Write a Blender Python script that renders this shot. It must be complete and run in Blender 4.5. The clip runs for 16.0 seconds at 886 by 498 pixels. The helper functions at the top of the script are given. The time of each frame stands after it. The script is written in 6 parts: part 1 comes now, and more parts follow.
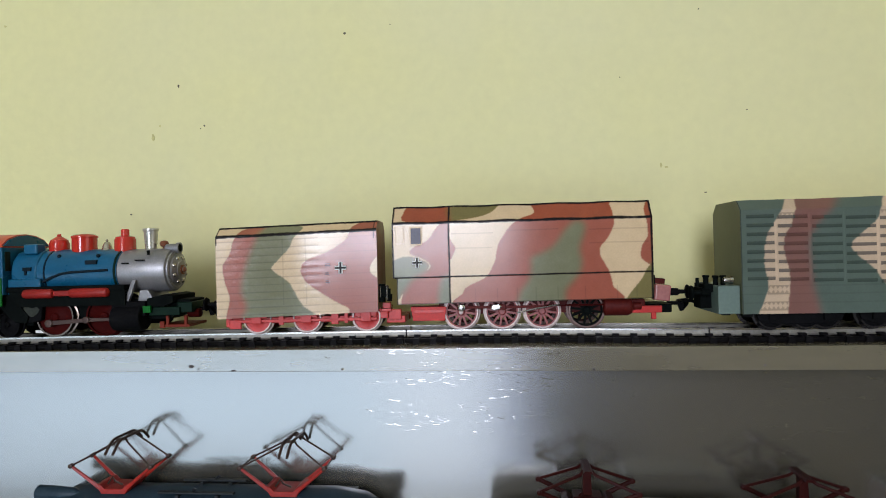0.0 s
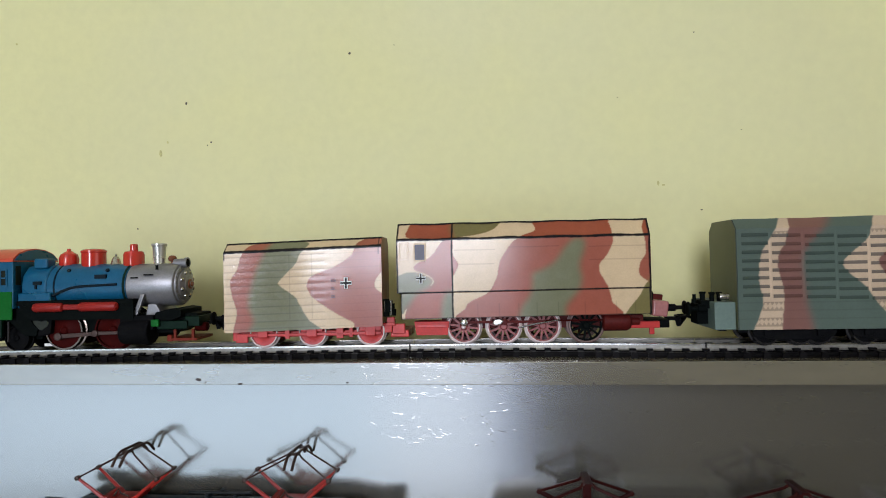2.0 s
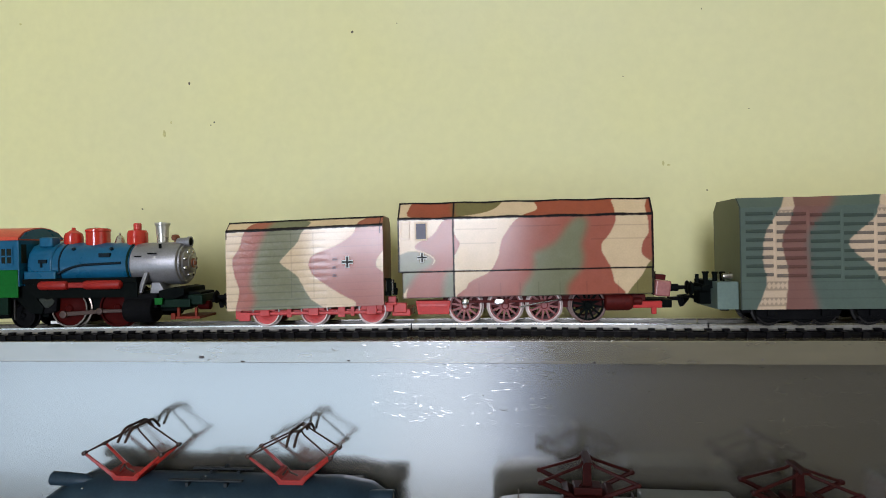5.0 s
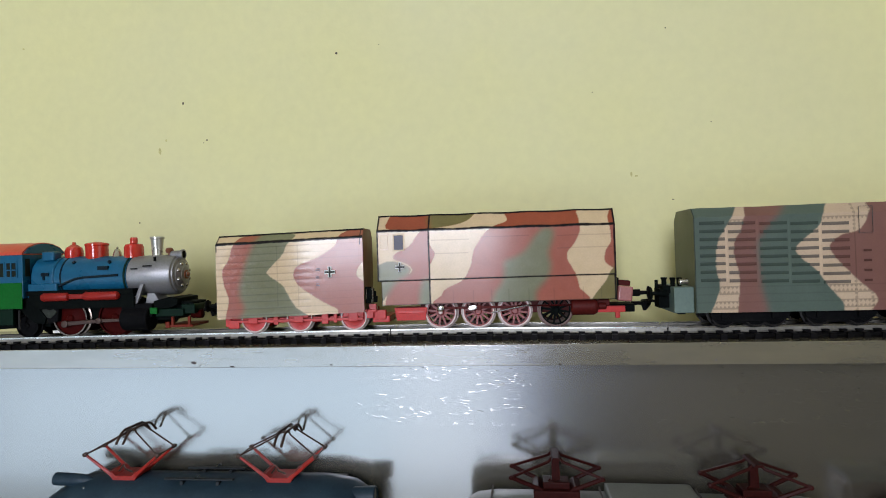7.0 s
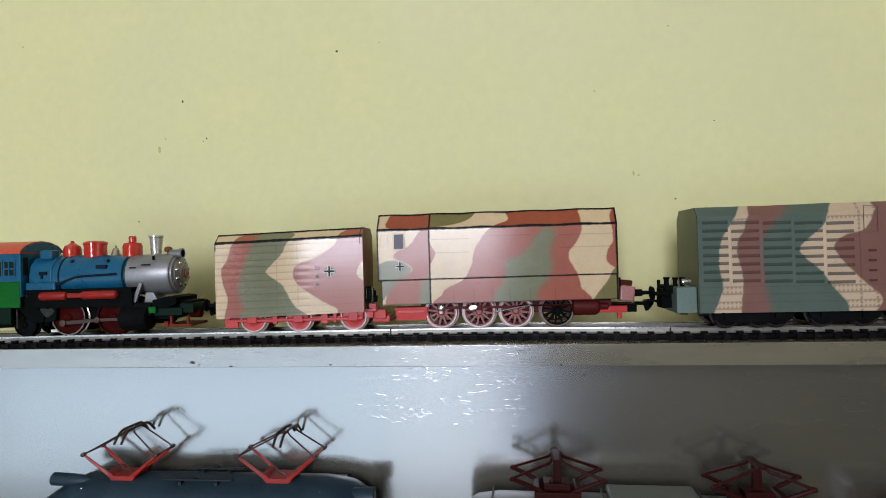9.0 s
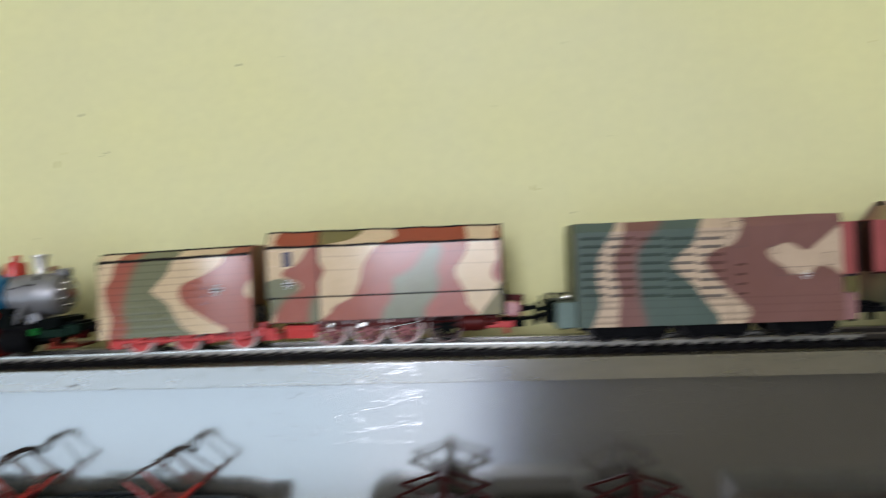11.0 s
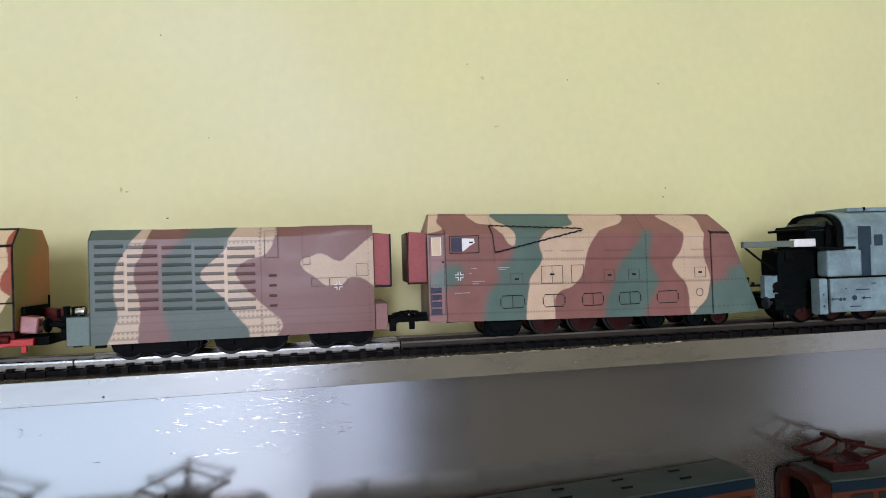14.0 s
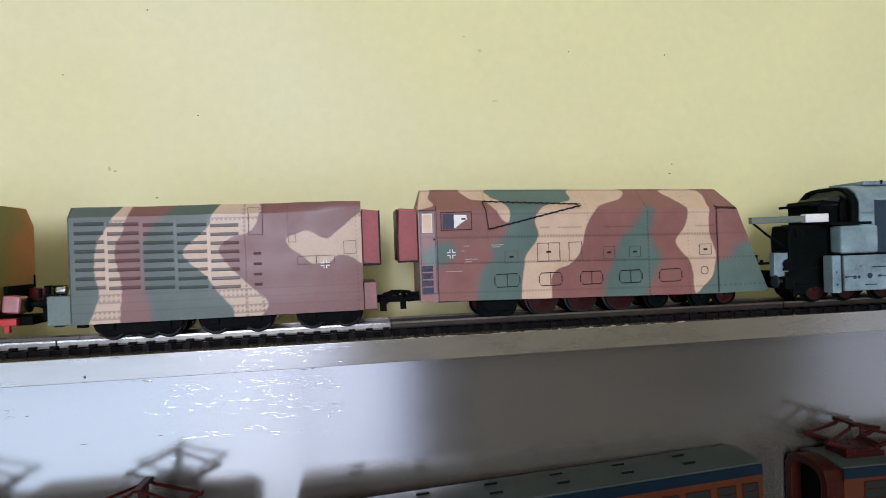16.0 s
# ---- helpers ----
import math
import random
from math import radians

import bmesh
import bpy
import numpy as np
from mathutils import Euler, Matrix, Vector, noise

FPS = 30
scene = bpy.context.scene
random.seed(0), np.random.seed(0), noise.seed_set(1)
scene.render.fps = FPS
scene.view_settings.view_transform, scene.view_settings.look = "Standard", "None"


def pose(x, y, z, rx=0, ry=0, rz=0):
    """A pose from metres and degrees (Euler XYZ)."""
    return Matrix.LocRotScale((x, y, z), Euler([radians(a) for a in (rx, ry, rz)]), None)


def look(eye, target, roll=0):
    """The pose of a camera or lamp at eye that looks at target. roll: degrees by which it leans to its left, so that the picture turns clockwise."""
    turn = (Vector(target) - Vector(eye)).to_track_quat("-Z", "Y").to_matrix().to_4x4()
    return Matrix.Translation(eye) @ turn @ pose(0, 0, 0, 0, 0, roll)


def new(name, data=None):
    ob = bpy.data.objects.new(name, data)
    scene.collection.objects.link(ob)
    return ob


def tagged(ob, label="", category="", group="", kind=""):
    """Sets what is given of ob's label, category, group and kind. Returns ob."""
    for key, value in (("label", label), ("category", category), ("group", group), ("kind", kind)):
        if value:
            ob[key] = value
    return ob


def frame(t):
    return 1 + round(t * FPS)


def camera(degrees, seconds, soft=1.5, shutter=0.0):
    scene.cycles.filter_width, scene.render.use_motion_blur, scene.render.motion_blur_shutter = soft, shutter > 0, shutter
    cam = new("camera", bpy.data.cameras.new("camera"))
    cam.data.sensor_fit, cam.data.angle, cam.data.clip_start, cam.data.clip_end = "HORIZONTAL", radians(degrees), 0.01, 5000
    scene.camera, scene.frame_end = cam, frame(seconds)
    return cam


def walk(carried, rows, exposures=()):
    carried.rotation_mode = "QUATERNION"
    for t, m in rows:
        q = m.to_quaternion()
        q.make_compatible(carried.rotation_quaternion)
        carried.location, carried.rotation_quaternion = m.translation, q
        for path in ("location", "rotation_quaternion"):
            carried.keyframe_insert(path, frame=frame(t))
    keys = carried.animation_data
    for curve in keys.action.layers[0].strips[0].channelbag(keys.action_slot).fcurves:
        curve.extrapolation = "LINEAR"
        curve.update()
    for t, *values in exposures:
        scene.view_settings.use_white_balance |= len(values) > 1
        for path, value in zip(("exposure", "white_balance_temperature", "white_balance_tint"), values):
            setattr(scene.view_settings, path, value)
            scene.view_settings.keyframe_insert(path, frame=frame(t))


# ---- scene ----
cam = camera(75.0, 16.0, soft=0.95, shutter=0.5)
PATH = [
    (0, (0.027, 0.014, 1.399), (-0.195, 2.001, 1.405), -1.5),
    (0.5, (0.027, 0.01, 1.399), (-0.194, 1.998, 1.421), -1.6),
    (1, (0.027, 0.01, 1.4), (-0.185, 1.998, 1.425), -1.7),
    (1.5, (0.027, 0.009, 1.401), (-0.187, 1.998, 1.441), -1.6),
    (2, (0.025, 0.008, 1.401), (-0.185, 1.996, 1.446), -1.3),
    (2.5, (0.025, 0.013, 1.4), (-0.192, 2.002, 1.41), -1.2),
    (3, (0.025, 0.013, 1.4), (-0.203, 2.0, 1.408), -1.2),
    (3.5, (0.026, 0.012, 1.399), (-0.206, 1.998, 1.407), -1.3),
    (6, (0.032, 0.003, 1.398), (-0.214, 1.988, 1.39), -1.1),
    (6.5, (0.037, -0.002, 1.4), (-0.225, 1.981, 1.402), -1.7),
    (7, (0.042, -0.005, 1.4), (-0.211, 1.979, 1.414), -1.8),
    (7.5, (0.041, -0.006, 1.4), (-0.22, 1.977, 1.418), -1.6),
    (8, (0.042, -0.005, 1.4), (-0.216, 1.978, 1.415), -1.8),
    (10.5, (0.042, -0.002, 1.399), (-0.213, 1.982, 1.413), -1.5),
    (10.7, (0.0435, -0.0019, 1.3992), (-0.208, 1.983, 1.4136), -1.55),
    (10.9, (0.0615, -0.0005, 1.4018), (-0.146, 1.989, 1.406), -2.0),
    (11, (0.079, 0.001, 1.404), (-0.084, 1.995, 1.429), -2.3),
    (11.2, (0.1077, 0.0063, 1.4027), (0.092, 1.985, 1.449), -2.4),
    (11.5, (0.152, 0.014, 1.399), (0.324, 2.006, 1.357), -2.4),
    (11.7, (0.1758, 0.0156, 1.3975), (0.482, 1.985, 1.307), -2.2),
    (12, (0.196, 0.016, 1.397), (0.541, 1.986, 1.373), -1.9),
    (12.5, (0.201, 0.016, 1.397), (0.566, 1.983, 1.392), -2.1),
    (13, (0.198, 0.019, 1.397), (0.553, 1.988, 1.384), -2.1),
    (13.5, (0.201, 0.01, 1.4), (0.555, 1.979, 1.42), -1.9),
    (14, (0.205, 0.008, 1.401), (0.554, 1.977, 1.429), -1.8),
    (14.5, (0.208, 0.006, 1.402), (0.542, 1.978, 1.439), -2.1),
    (15, (0.208, 0.008, 1.401), (0.51, 1.985, 1.412), -2.1),
    (15.5, (0.216, 0.013, 1.398), (0.549, 1.985, 1.379), -2.1),
    (16, (0.216, 0.015, 1.396), (0.51, 1.993, 1.387), -2.1),
]
walk(cam, [(t, look(eye, target, roll)) for t, eye, target, roll in PATH], exposures=[(0, -0.52, 6500, 10), (10.6, -0.54, 6500, 10), (12.2, -0.42, 6400, 13), (16, -0.34, 6280, 18)])

# ---- world and light ----
world = bpy.data.worlds.new("world")
scene.world = world
world.use_nodes = True
wn = world.node_tree
sky = wn.nodes.new("ShaderNodeTexSky")
sky.sky_type, sky.sun_disc, sky.sun_elevation, sky.sun_rotation = "NISHITA", False, radians(48), radians(160)
wn.links.new(sky.outputs[0], wn.nodes["Background"].inputs[0])
wn.nodes["Background"].inputs[1].default_value = 0.06


def opening_light(name, place, target, width, height, radiance, colour):
    """Daylight that comes in through one opening of the room."""
    lamp = bpy.data.lights.new(name, "AREA")
    lamp.shape, lamp.size, lamp.size_y = "RECTANGLE", width, height
    lamp.energy, lamp.color = radiance * math.pi * width * height, colour
    ob = new(name, lamp)
    ob.matrix_world = look(place, target)
    return ob


FLOOR, CEIL = -0.25, 3.05
WALL = 0.306
PANEL_Y = 0.2648
opening_light("fanlight_daylight", (-0.40, -3.26, 2.075), (-0.40, 0, 2.075), 0.80, 1.45, 28.0, (0.93, 0.98, 1.16))
opening_light("door_daylight", (-0.425, -3.26, 0.52), (-0.425, 0, 0.52), 0.78, 1.5, 3.5, (0.74, 0.85, 1.0))
opening_light("door_side_pane_daylight", (0.045, -3.26, 0.52), (0.045, 0, 0.52), 0.15, 1.5, 2.0, (0.50, 0.62, 1.0))
opening_light("window_daylight", (-2.515, -3.26, 0.37), (-2.515, 0, 0.37), 3.39, 1.18, 3.3, (0.66, 0.83, 1.0))
opening_light("side_fanlight_daylight", (2.46, -1.3, 1.85), (0, -1.3, 1.85), 1.5, 1.2, 1.3, (1.0, 0.97, 0.92))
opening_light("side_daylight", (2.46, -1.3, 0.45), (0, -1.3, 0.45), 1.5, 1.34, 0.95, (0.76, 0.86, 1.0))

# ---- materials ----


def mat(name, colour, rough=0.5, metal=0.0, grain=900.0, vary=0.12, stain=60.0, stain_vary=0.12, bump=0.1, bump_scale=None, ior=1.36, attribute="", island=0.0, stretch=(1, 1, 1), depth=0.0002, patchy=0.15):
    m = bpy.data.materials.new(name)
    m.use_nodes = True
    nt = m.node_tree
    b = nt.nodes["Principled BSDF"]
    co = nt.nodes.new("ShaderNodeTexCoord")
    mp = nt.nodes.new("ShaderNodeMapping")
    mp.inputs["Scale"].default_value = stretch
    nt.links.new(co.outputs["Object"], mp.inputs[0])

    def field(scale, detail):
        n = nt.nodes.new("ShaderNodeTexNoise")
        n.inputs["Scale"].default_value, n.inputs["Detail"].default_value = scale, detail
        nt.links.new(mp.outputs[0], n.inputs["Vector"])
        return n.outputs["Fac"]

    def ramp(value, low, high):
        r = nt.nodes.new("ShaderNodeMapRange")
        r.inputs["From Min"].default_value, r.inputs["From Max"].default_value = 0.3, 0.7
        r.inputs["To Min"].default_value, r.inputs["To Max"].default_value = low, high
        nt.links.new(value, r.inputs["Value"])
        return r.outputs[0]

    def times(a, c):
        x = nt.nodes.new("ShaderNodeMath")
        x.operation = "MULTIPLY"
        nt.links.new(a, x.inputs[0])
        nt.links.new(c, x.inputs[1])
        return x.outputs[0]

    fine, broad = field(grain, 4), field(stain, 5)
    tone = times(ramp(fine, 1 - vary, 1 + vary * 0.6), ramp(broad, 1 - stain_vary, 1 + stain_vary * 0.6))
    if island:
        g = nt.nodes.new("ShaderNodeObjectInfo")
        tone = times(tone, ramp(g.outputs["Random"], 1 - island, 1 + island))
    mix = nt.nodes.new("ShaderNodeVectorMath")
    mix.operation = "SCALE"
    if attribute:
        at = nt.nodes.new("ShaderNodeAttribute")
        at.attribute_name = attribute
        nt.links.new(at.outputs["Color"], mix.inputs[0])
        gloss = nt.nodes.new("ShaderNodeMapRange")
        for key, value in (("From Min", 0.03), ("From Max", 0.10), ("To Min", 0.06), ("To Max", 0.5)):
            gloss.inputs[key].default_value = value
        nt.links.new(at.outputs["Fac"], gloss.inputs["Value"])
        nt.links.new(gloss.outputs[0], b.inputs["Specular IOR Level"])
    else:
        mix.inputs[0].default_value = colour[:3]
    nt.links.new(tone, mix.inputs["Scale"])
    nt.links.new(mix.outputs[0], b.inputs["Base Color"])
    nt.links.new(ramp(broad, max(0.02, rough * (1 - patchy)), min(1, rough * (1 + patchy))), b.inputs["Roughness"])
    b.inputs["Metallic"].default_value = metal
    b.inputs["IOR"].default_value = ior
    if bump:
        bp = nt.nodes.new("ShaderNodeBump")
        bp.inputs["Strength"].default_value, bp.inputs["Distance"].default_value = bump, depth
        nt.links.new(field(bump_scale or grain, 3), bp.inputs["Height"])
        nt.links.new(bp.outputs[0], b.inputs["Normal"])
    return m


YELLOW = mat("yellow_wall_paint", (0.650, 0.612, 0.265), 0.74, grain=180, vary=0.03, stain=7, stain_vary=0.09, bump=0.25, bump_scale=260, ior=2.4, depth=0.0004)
PANEL = mat("panel_gloss_paint", (0.075,0.067,0.050), 0.19, grain=60, vary=0.05, stain=14, stain_vary=0.10, bump=0.04, bump_scale=60, ior=3.5, stretch=(0.35, 1, 1.7), depth=0.0005)
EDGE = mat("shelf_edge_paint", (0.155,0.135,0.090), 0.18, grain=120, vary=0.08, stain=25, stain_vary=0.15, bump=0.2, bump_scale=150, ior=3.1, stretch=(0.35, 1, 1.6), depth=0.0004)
# paler tone for an unseen wall stretch, lifts the mirrored light in the panel
DADO_PALE = mat("pale_reflector_paint", (0.30, 0.265, 0.22), 0.8, grain=40, vary=0.05, stain=3, stain_vary=0.08, bump=0.1, depth=0.001)
PLASTER = mat("dado_paint", (0.085, 0.076, 0.050), 0.8, grain=40, vary=0.05, stain=3, stain_vary=0.08, bump=0.1, depth=0.001)
CEILING = mat("ceiling_paint", (0.78,0.76,0.68), 0.8, grain=40, vary=0.04, stain=3, stain_vary=0.05, bump=0.1, depth=0.001)
FLOORING = mat("floor_tile", (0.20,0.165,0.125), 0.5, grain=30, vary=0.1, stain=4, stain_vary=0.15, bump=0.1, depth=0.001)
EARTH = mat("bare_earth", (0.30, 0.26, 0.20), 0.9, grain=8, vary=0.2, stain=0.7, stain_vary=0.2, bump=0.2, depth=0.01)
PAINT_RUN = mat("smooth_gloss_paint", (0.090, 0.082, 0.062), 0.12, vary=0.05, bump=0.1, bump_scale=900, ior=2.1)
FLAKE = mat("loose_paint_flake", (0.40, 0.36, 0.26), 0.5, vary=0.15)
FLECK = mat("dark_speck", (0.10, 0.085, 0.06), 0.8, vary=0.2)
FAINT = mat("faint_smudge", (0.54, 0.49, 0.20), 0.6, vary=0.2)
CARD = mat("printed_card", (1, 1, 1), 0.18, patchy=0.34, grain=1500, vary=0.05, stain=700, stain_vary=0.04, bump=0.03, bump_scale=850, attribute="paint", ior=1.54, depth=0.0003)
CARD_SATIN = mat("printed_card_satin", (1, 1, 1), 0.36, grain=1500, vary=0.06, stain=110, stain_vary=0.10, bump=0.14, bump_scale=300, attribute="paint", ior=1.40, depth=0.0003)
CARD_ENGINE = mat("printed_card_worn_gloss", (1, 1, 1), 0.21, patchy=0.12, grain=1500, vary=0.05, stain=260, stain_vary=0.05, bump=0.03, bump_scale=600, attribute="paint", ior=1.5, depth=0.0003)
CARD_LOUVRED = mat("printed_card_coated", (1, 1, 1), 0.40, grain=1500, vary=0.06, stain=110, stain_vary=0.06, bump=0.14, bump_scale=300, attribute="paint", ior=1.48, depth=0.0003)
CARD_MATT = mat("printed_card_matt", (1, 1, 1), 0.45, grain=1500, vary=0.06, stain=110, stain_vary=0.10, bump=0.3, bump_scale=140, attribute="paint", ior=1.4, depth=0.0003)
INK = mat("black_ink", (0.018, 0.016, 0.016), 0.5, vary=0.25, ior=1.22)
GREY_INK = mat("grey_ink", (0.10, 0.085, 0.08), 0.5, vary=0.25, ior=1.22)
FADED_INK = mat("faded_ink", (0.20, 0.13, 0.14), 0.5, vary=0.25, ior=1.3)
WHITE_INK = mat("white_ink", (0.75, 0.74, 0.70), 0.5, vary=0.1)
PALE = mat("pale_sand_card", (0.66, 0.50, 0.32), 0.35, vary=0.08)
DARK_PANE = mat("dark_violet_print", (0.055, 0.050, 0.080), 0.3, vary=0.15)
BLACK = mat("black_plastic", (0.006, 0.006, 0.0065), 0.45, vary=0.25, stain_vary=0.25, bump=0.15, ior=1.07)
SLEEPER = mat("sleeper_plastic", (0.0065,0.006,0.0065), 0.40, vary=0.25, stain_vary=0.3, bump=0.2, island=0.2, ior=1.12)
RAIL = mat("nickel_rail", (0.62, 0.60, 0.56), 0.22, 1.0, grain=1200, vary=0.2, stain=70, stain_vary=0.3, bump=0.1)
RAIL_WEB = mat("tarnished_rail", (0.30, 0.285, 0.25), 0.38, 0.5, vary=0.2, stain_vary=0.3)
OLD_RAIL = mat("brown_rail_head", (0.16, 0.135, 0.105), 0.35, 0.6, grain=1200, vary=0.2, stain=70, stain_vary=0.3, bump=0.1)
OLD_WEB = mat("brown_rail_web", (0.030, 0.024, 0.018), 0.45, 0.2, vary=0.2, stain_vary=0.3)
STEEL = mat("bright_steel", (0.55, 0.53, 0.50), 0.25, 1.0, vary=0.15)
DULL_STEEL = mat("oily_steel", (0.02,0.018,0.017), 0.35, 0.0, vary=0.2, ior=1.2)
BARE_TYRE = mat("bare_metal_tyre", (0.15, 0.12, 0.10), 0.25, 1.0, vary=0.2, stain_vary=0.3)
TYRE = mat("worn_tyre_rim", (0.20,0.125,0.11), 0.4, 0.0, vary=0.15)
ENGINE_RED = mat("faded_red_wheel", (0.24, 0.045, 0.040), 0.42, vary=0.15, stain_vary=0.2, ior=1.5)
PALE_TYRE = mat("pale_tyre_rim", (0.62, 0.50, 0.47), 0.4, 0.1, vary=0.15)
CHASSIS_RED = mat("chassis_red_plastic", (0.50, 0.042, 0.038), 0.28, vary=0.12, stain_vary=0.2, bump=0.08)
WHEEL_RED = mat("wheel_red_plastic", (0.040,0.0035,0.003), 0.36, vary=0.15, stain_vary=0.25, bump=0.08, ior=1.08)
DARK_RED = mat("dark_red_plastic", (0.085,0.010,0.008), 0.4, vary=0.2, stain_vary=0.25, ior=1.2)
DOME_RED = mat("gloss_red_paint", (0.46, 0.024, 0.016), 0.13, vary=0.06, bump=0.05, ior=1.6)
ASH_RED = mat("worn_red_plastic", (0.46, 0.022, 0.016), 0.3, vary=0.12, stain_vary=0.25, ior=1.3)
TANK_RED = mat("tank_red_plastic", (0.28,0.016,0.012), 0.4, vary=0.15, stain_vary=0.3, ior=1.3)
MAROON = mat("dirty_maroon_plastic", (0.030, 0.007, 0.006), 0.4, vary=0.2, ior=1.2)
STENCIL = mat("faint_stencil", (0.40, 0.33, 0.31), 0.5, vary=0.2)
DULL_RED = mat("dull_red_card", (0.30,0.07,0.065), 0.42, vary=0.1, stain_vary=0.15)
ROOF_RED = mat("red_roof_plastic", (0.55, 0.075, 0.04), 0.35, vary=0.1)
BLUE = mat("blue_plastic", (0.006, 0.090, 0.175), 0.30, vary=0.1, stain_vary=0.15, bump=0.06)
GREEN = mat("green_plastic", (0.004, 0.110, 0.014), 0.35, vary=0.1, ior=1.2)
DARK_GREEN = mat("dark_green_plastic", (0.004,0.016,0.009), 0.4, vary=0.2, ior=1.15)
SILVER = mat("silver_paint", (0.25, 0.245, 0.25), 0.36, 0.5, grain=1600, vary=0.12, stain=120, stain_vary=0.15, bump=0.1)
CHROME = mat("chimney_chrome", (0.50, 0.49, 0.45), 0.28, 0.7, vary=0.05)
BRASS = mat("brown_brass", (0.20, 0.07, 0.035), 0.35, 0.3, vary=0.2)
BELL = mat("bell_metal", (0.45, 0.42, 0.33), 0.25, 0.8, vary=0.1)
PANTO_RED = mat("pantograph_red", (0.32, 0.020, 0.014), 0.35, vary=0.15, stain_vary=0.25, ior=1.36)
# dark red made deeper still, with the lower shelf's shade in it
PANTO_DARK = mat("shaded_pantograph_dark_red", (0.030,0.0055,0.0045), 0.4, vary=0.2, stain_vary=0.25, ior=1.15)
PANTO_WIRE = mat("burnt_wire", (0.060, 0.035, 0.028), 0.4, 0.3, vary=0.2)
SLATE = mat("slate_blue_plastic", (0.020, 0.040, 0.058), 0.42, vary=0.12, stain_vary=0.25, bump=0.08, ior=1.3)
SLATE_DARK = mat("slate_walkway", (0.012,0.016,0.019), 0.45, vary=0.2)
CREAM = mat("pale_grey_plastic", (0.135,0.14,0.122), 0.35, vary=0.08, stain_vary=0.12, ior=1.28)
# these four are darkened: shade over the lower coaches is in the colour
ORANGE = mat("shaded_orange_plastic", (0.066,0.019,0.0075), 0.32, vary=0.08, stain_vary=0.12, ior=1.2)
RUST_RED = mat("shaded_rust_red_plastic", (0.032,0.007,0.004), 0.38, vary=0.15, ior=1.15)
ROOF_GREY = mat("shaded_grey_green_roof", (0.040, 0.050, 0.041), 0.42, vary=0.08, stain_vary=0.2, ior=1.25)
NAVY = mat("navy_stripe", (0.004,0.011,0.017), 0.35, vary=0.12, ior=1.2)
GLASS_DARK = mat("dark_glazing", (0.016,0.019,0.014), 0.3, vary=0.1, ior=1.12)
TEAL_CARD = mat("teal_card", (0.13,0.18,0.155), 0.4, vary=0.08)
MAUVE_CARD = mat("mauve_card", (0.24,0.12,0.11), 0.4, vary=0.08)
ICE = mat("ice_blue_paint", (0.185,0.262,0.275), 0.40, grain=900, vary=0.12, stain=130, stain_vary=0.35, bump=0.15, ior=1.36)
SOOT = mat("soot_black_paint", (0.0045,0.006,0.0055), 0.5, vary=0.3, stain_vary=0.3, ior=1.07)
OLIVE_BAR = mat("olive_grey_plastic", (0.13, 0.155, 0.125), 0.4, vary=0.12)
STEP_RED = mat("orange_red_plastic", (0.17,0.022,0.010), 0.4, vary=0.15, ior=1.2)
DARK_OLIVE = mat("dark_olive_plastic", (0.03,0.034,0.027), 0.45, vary=0.2, ior=1.2)
PINK = mat("faded_pink_plastic", (0.36,0.13,0.12), 0.24, vary=0.12, bump=0.3, bump_scale=350, ior=1.9)
PAINTS = {"sand": (0.585, 0.430, 0.258), "red": (0.296, 0.078, 0.046), "green": (0.158, 0.158, 0.087), "olive": (0.158, 0.131, 0.045), "brown": (0.198, 0.099, 0.083), "teal": (0.102, 0.140, 0.112), "ink": (0.014, 0.012, 0.012), "pink": (0.52, 0.26, 0.25)}

# ---- building helpers (millimetres) ----


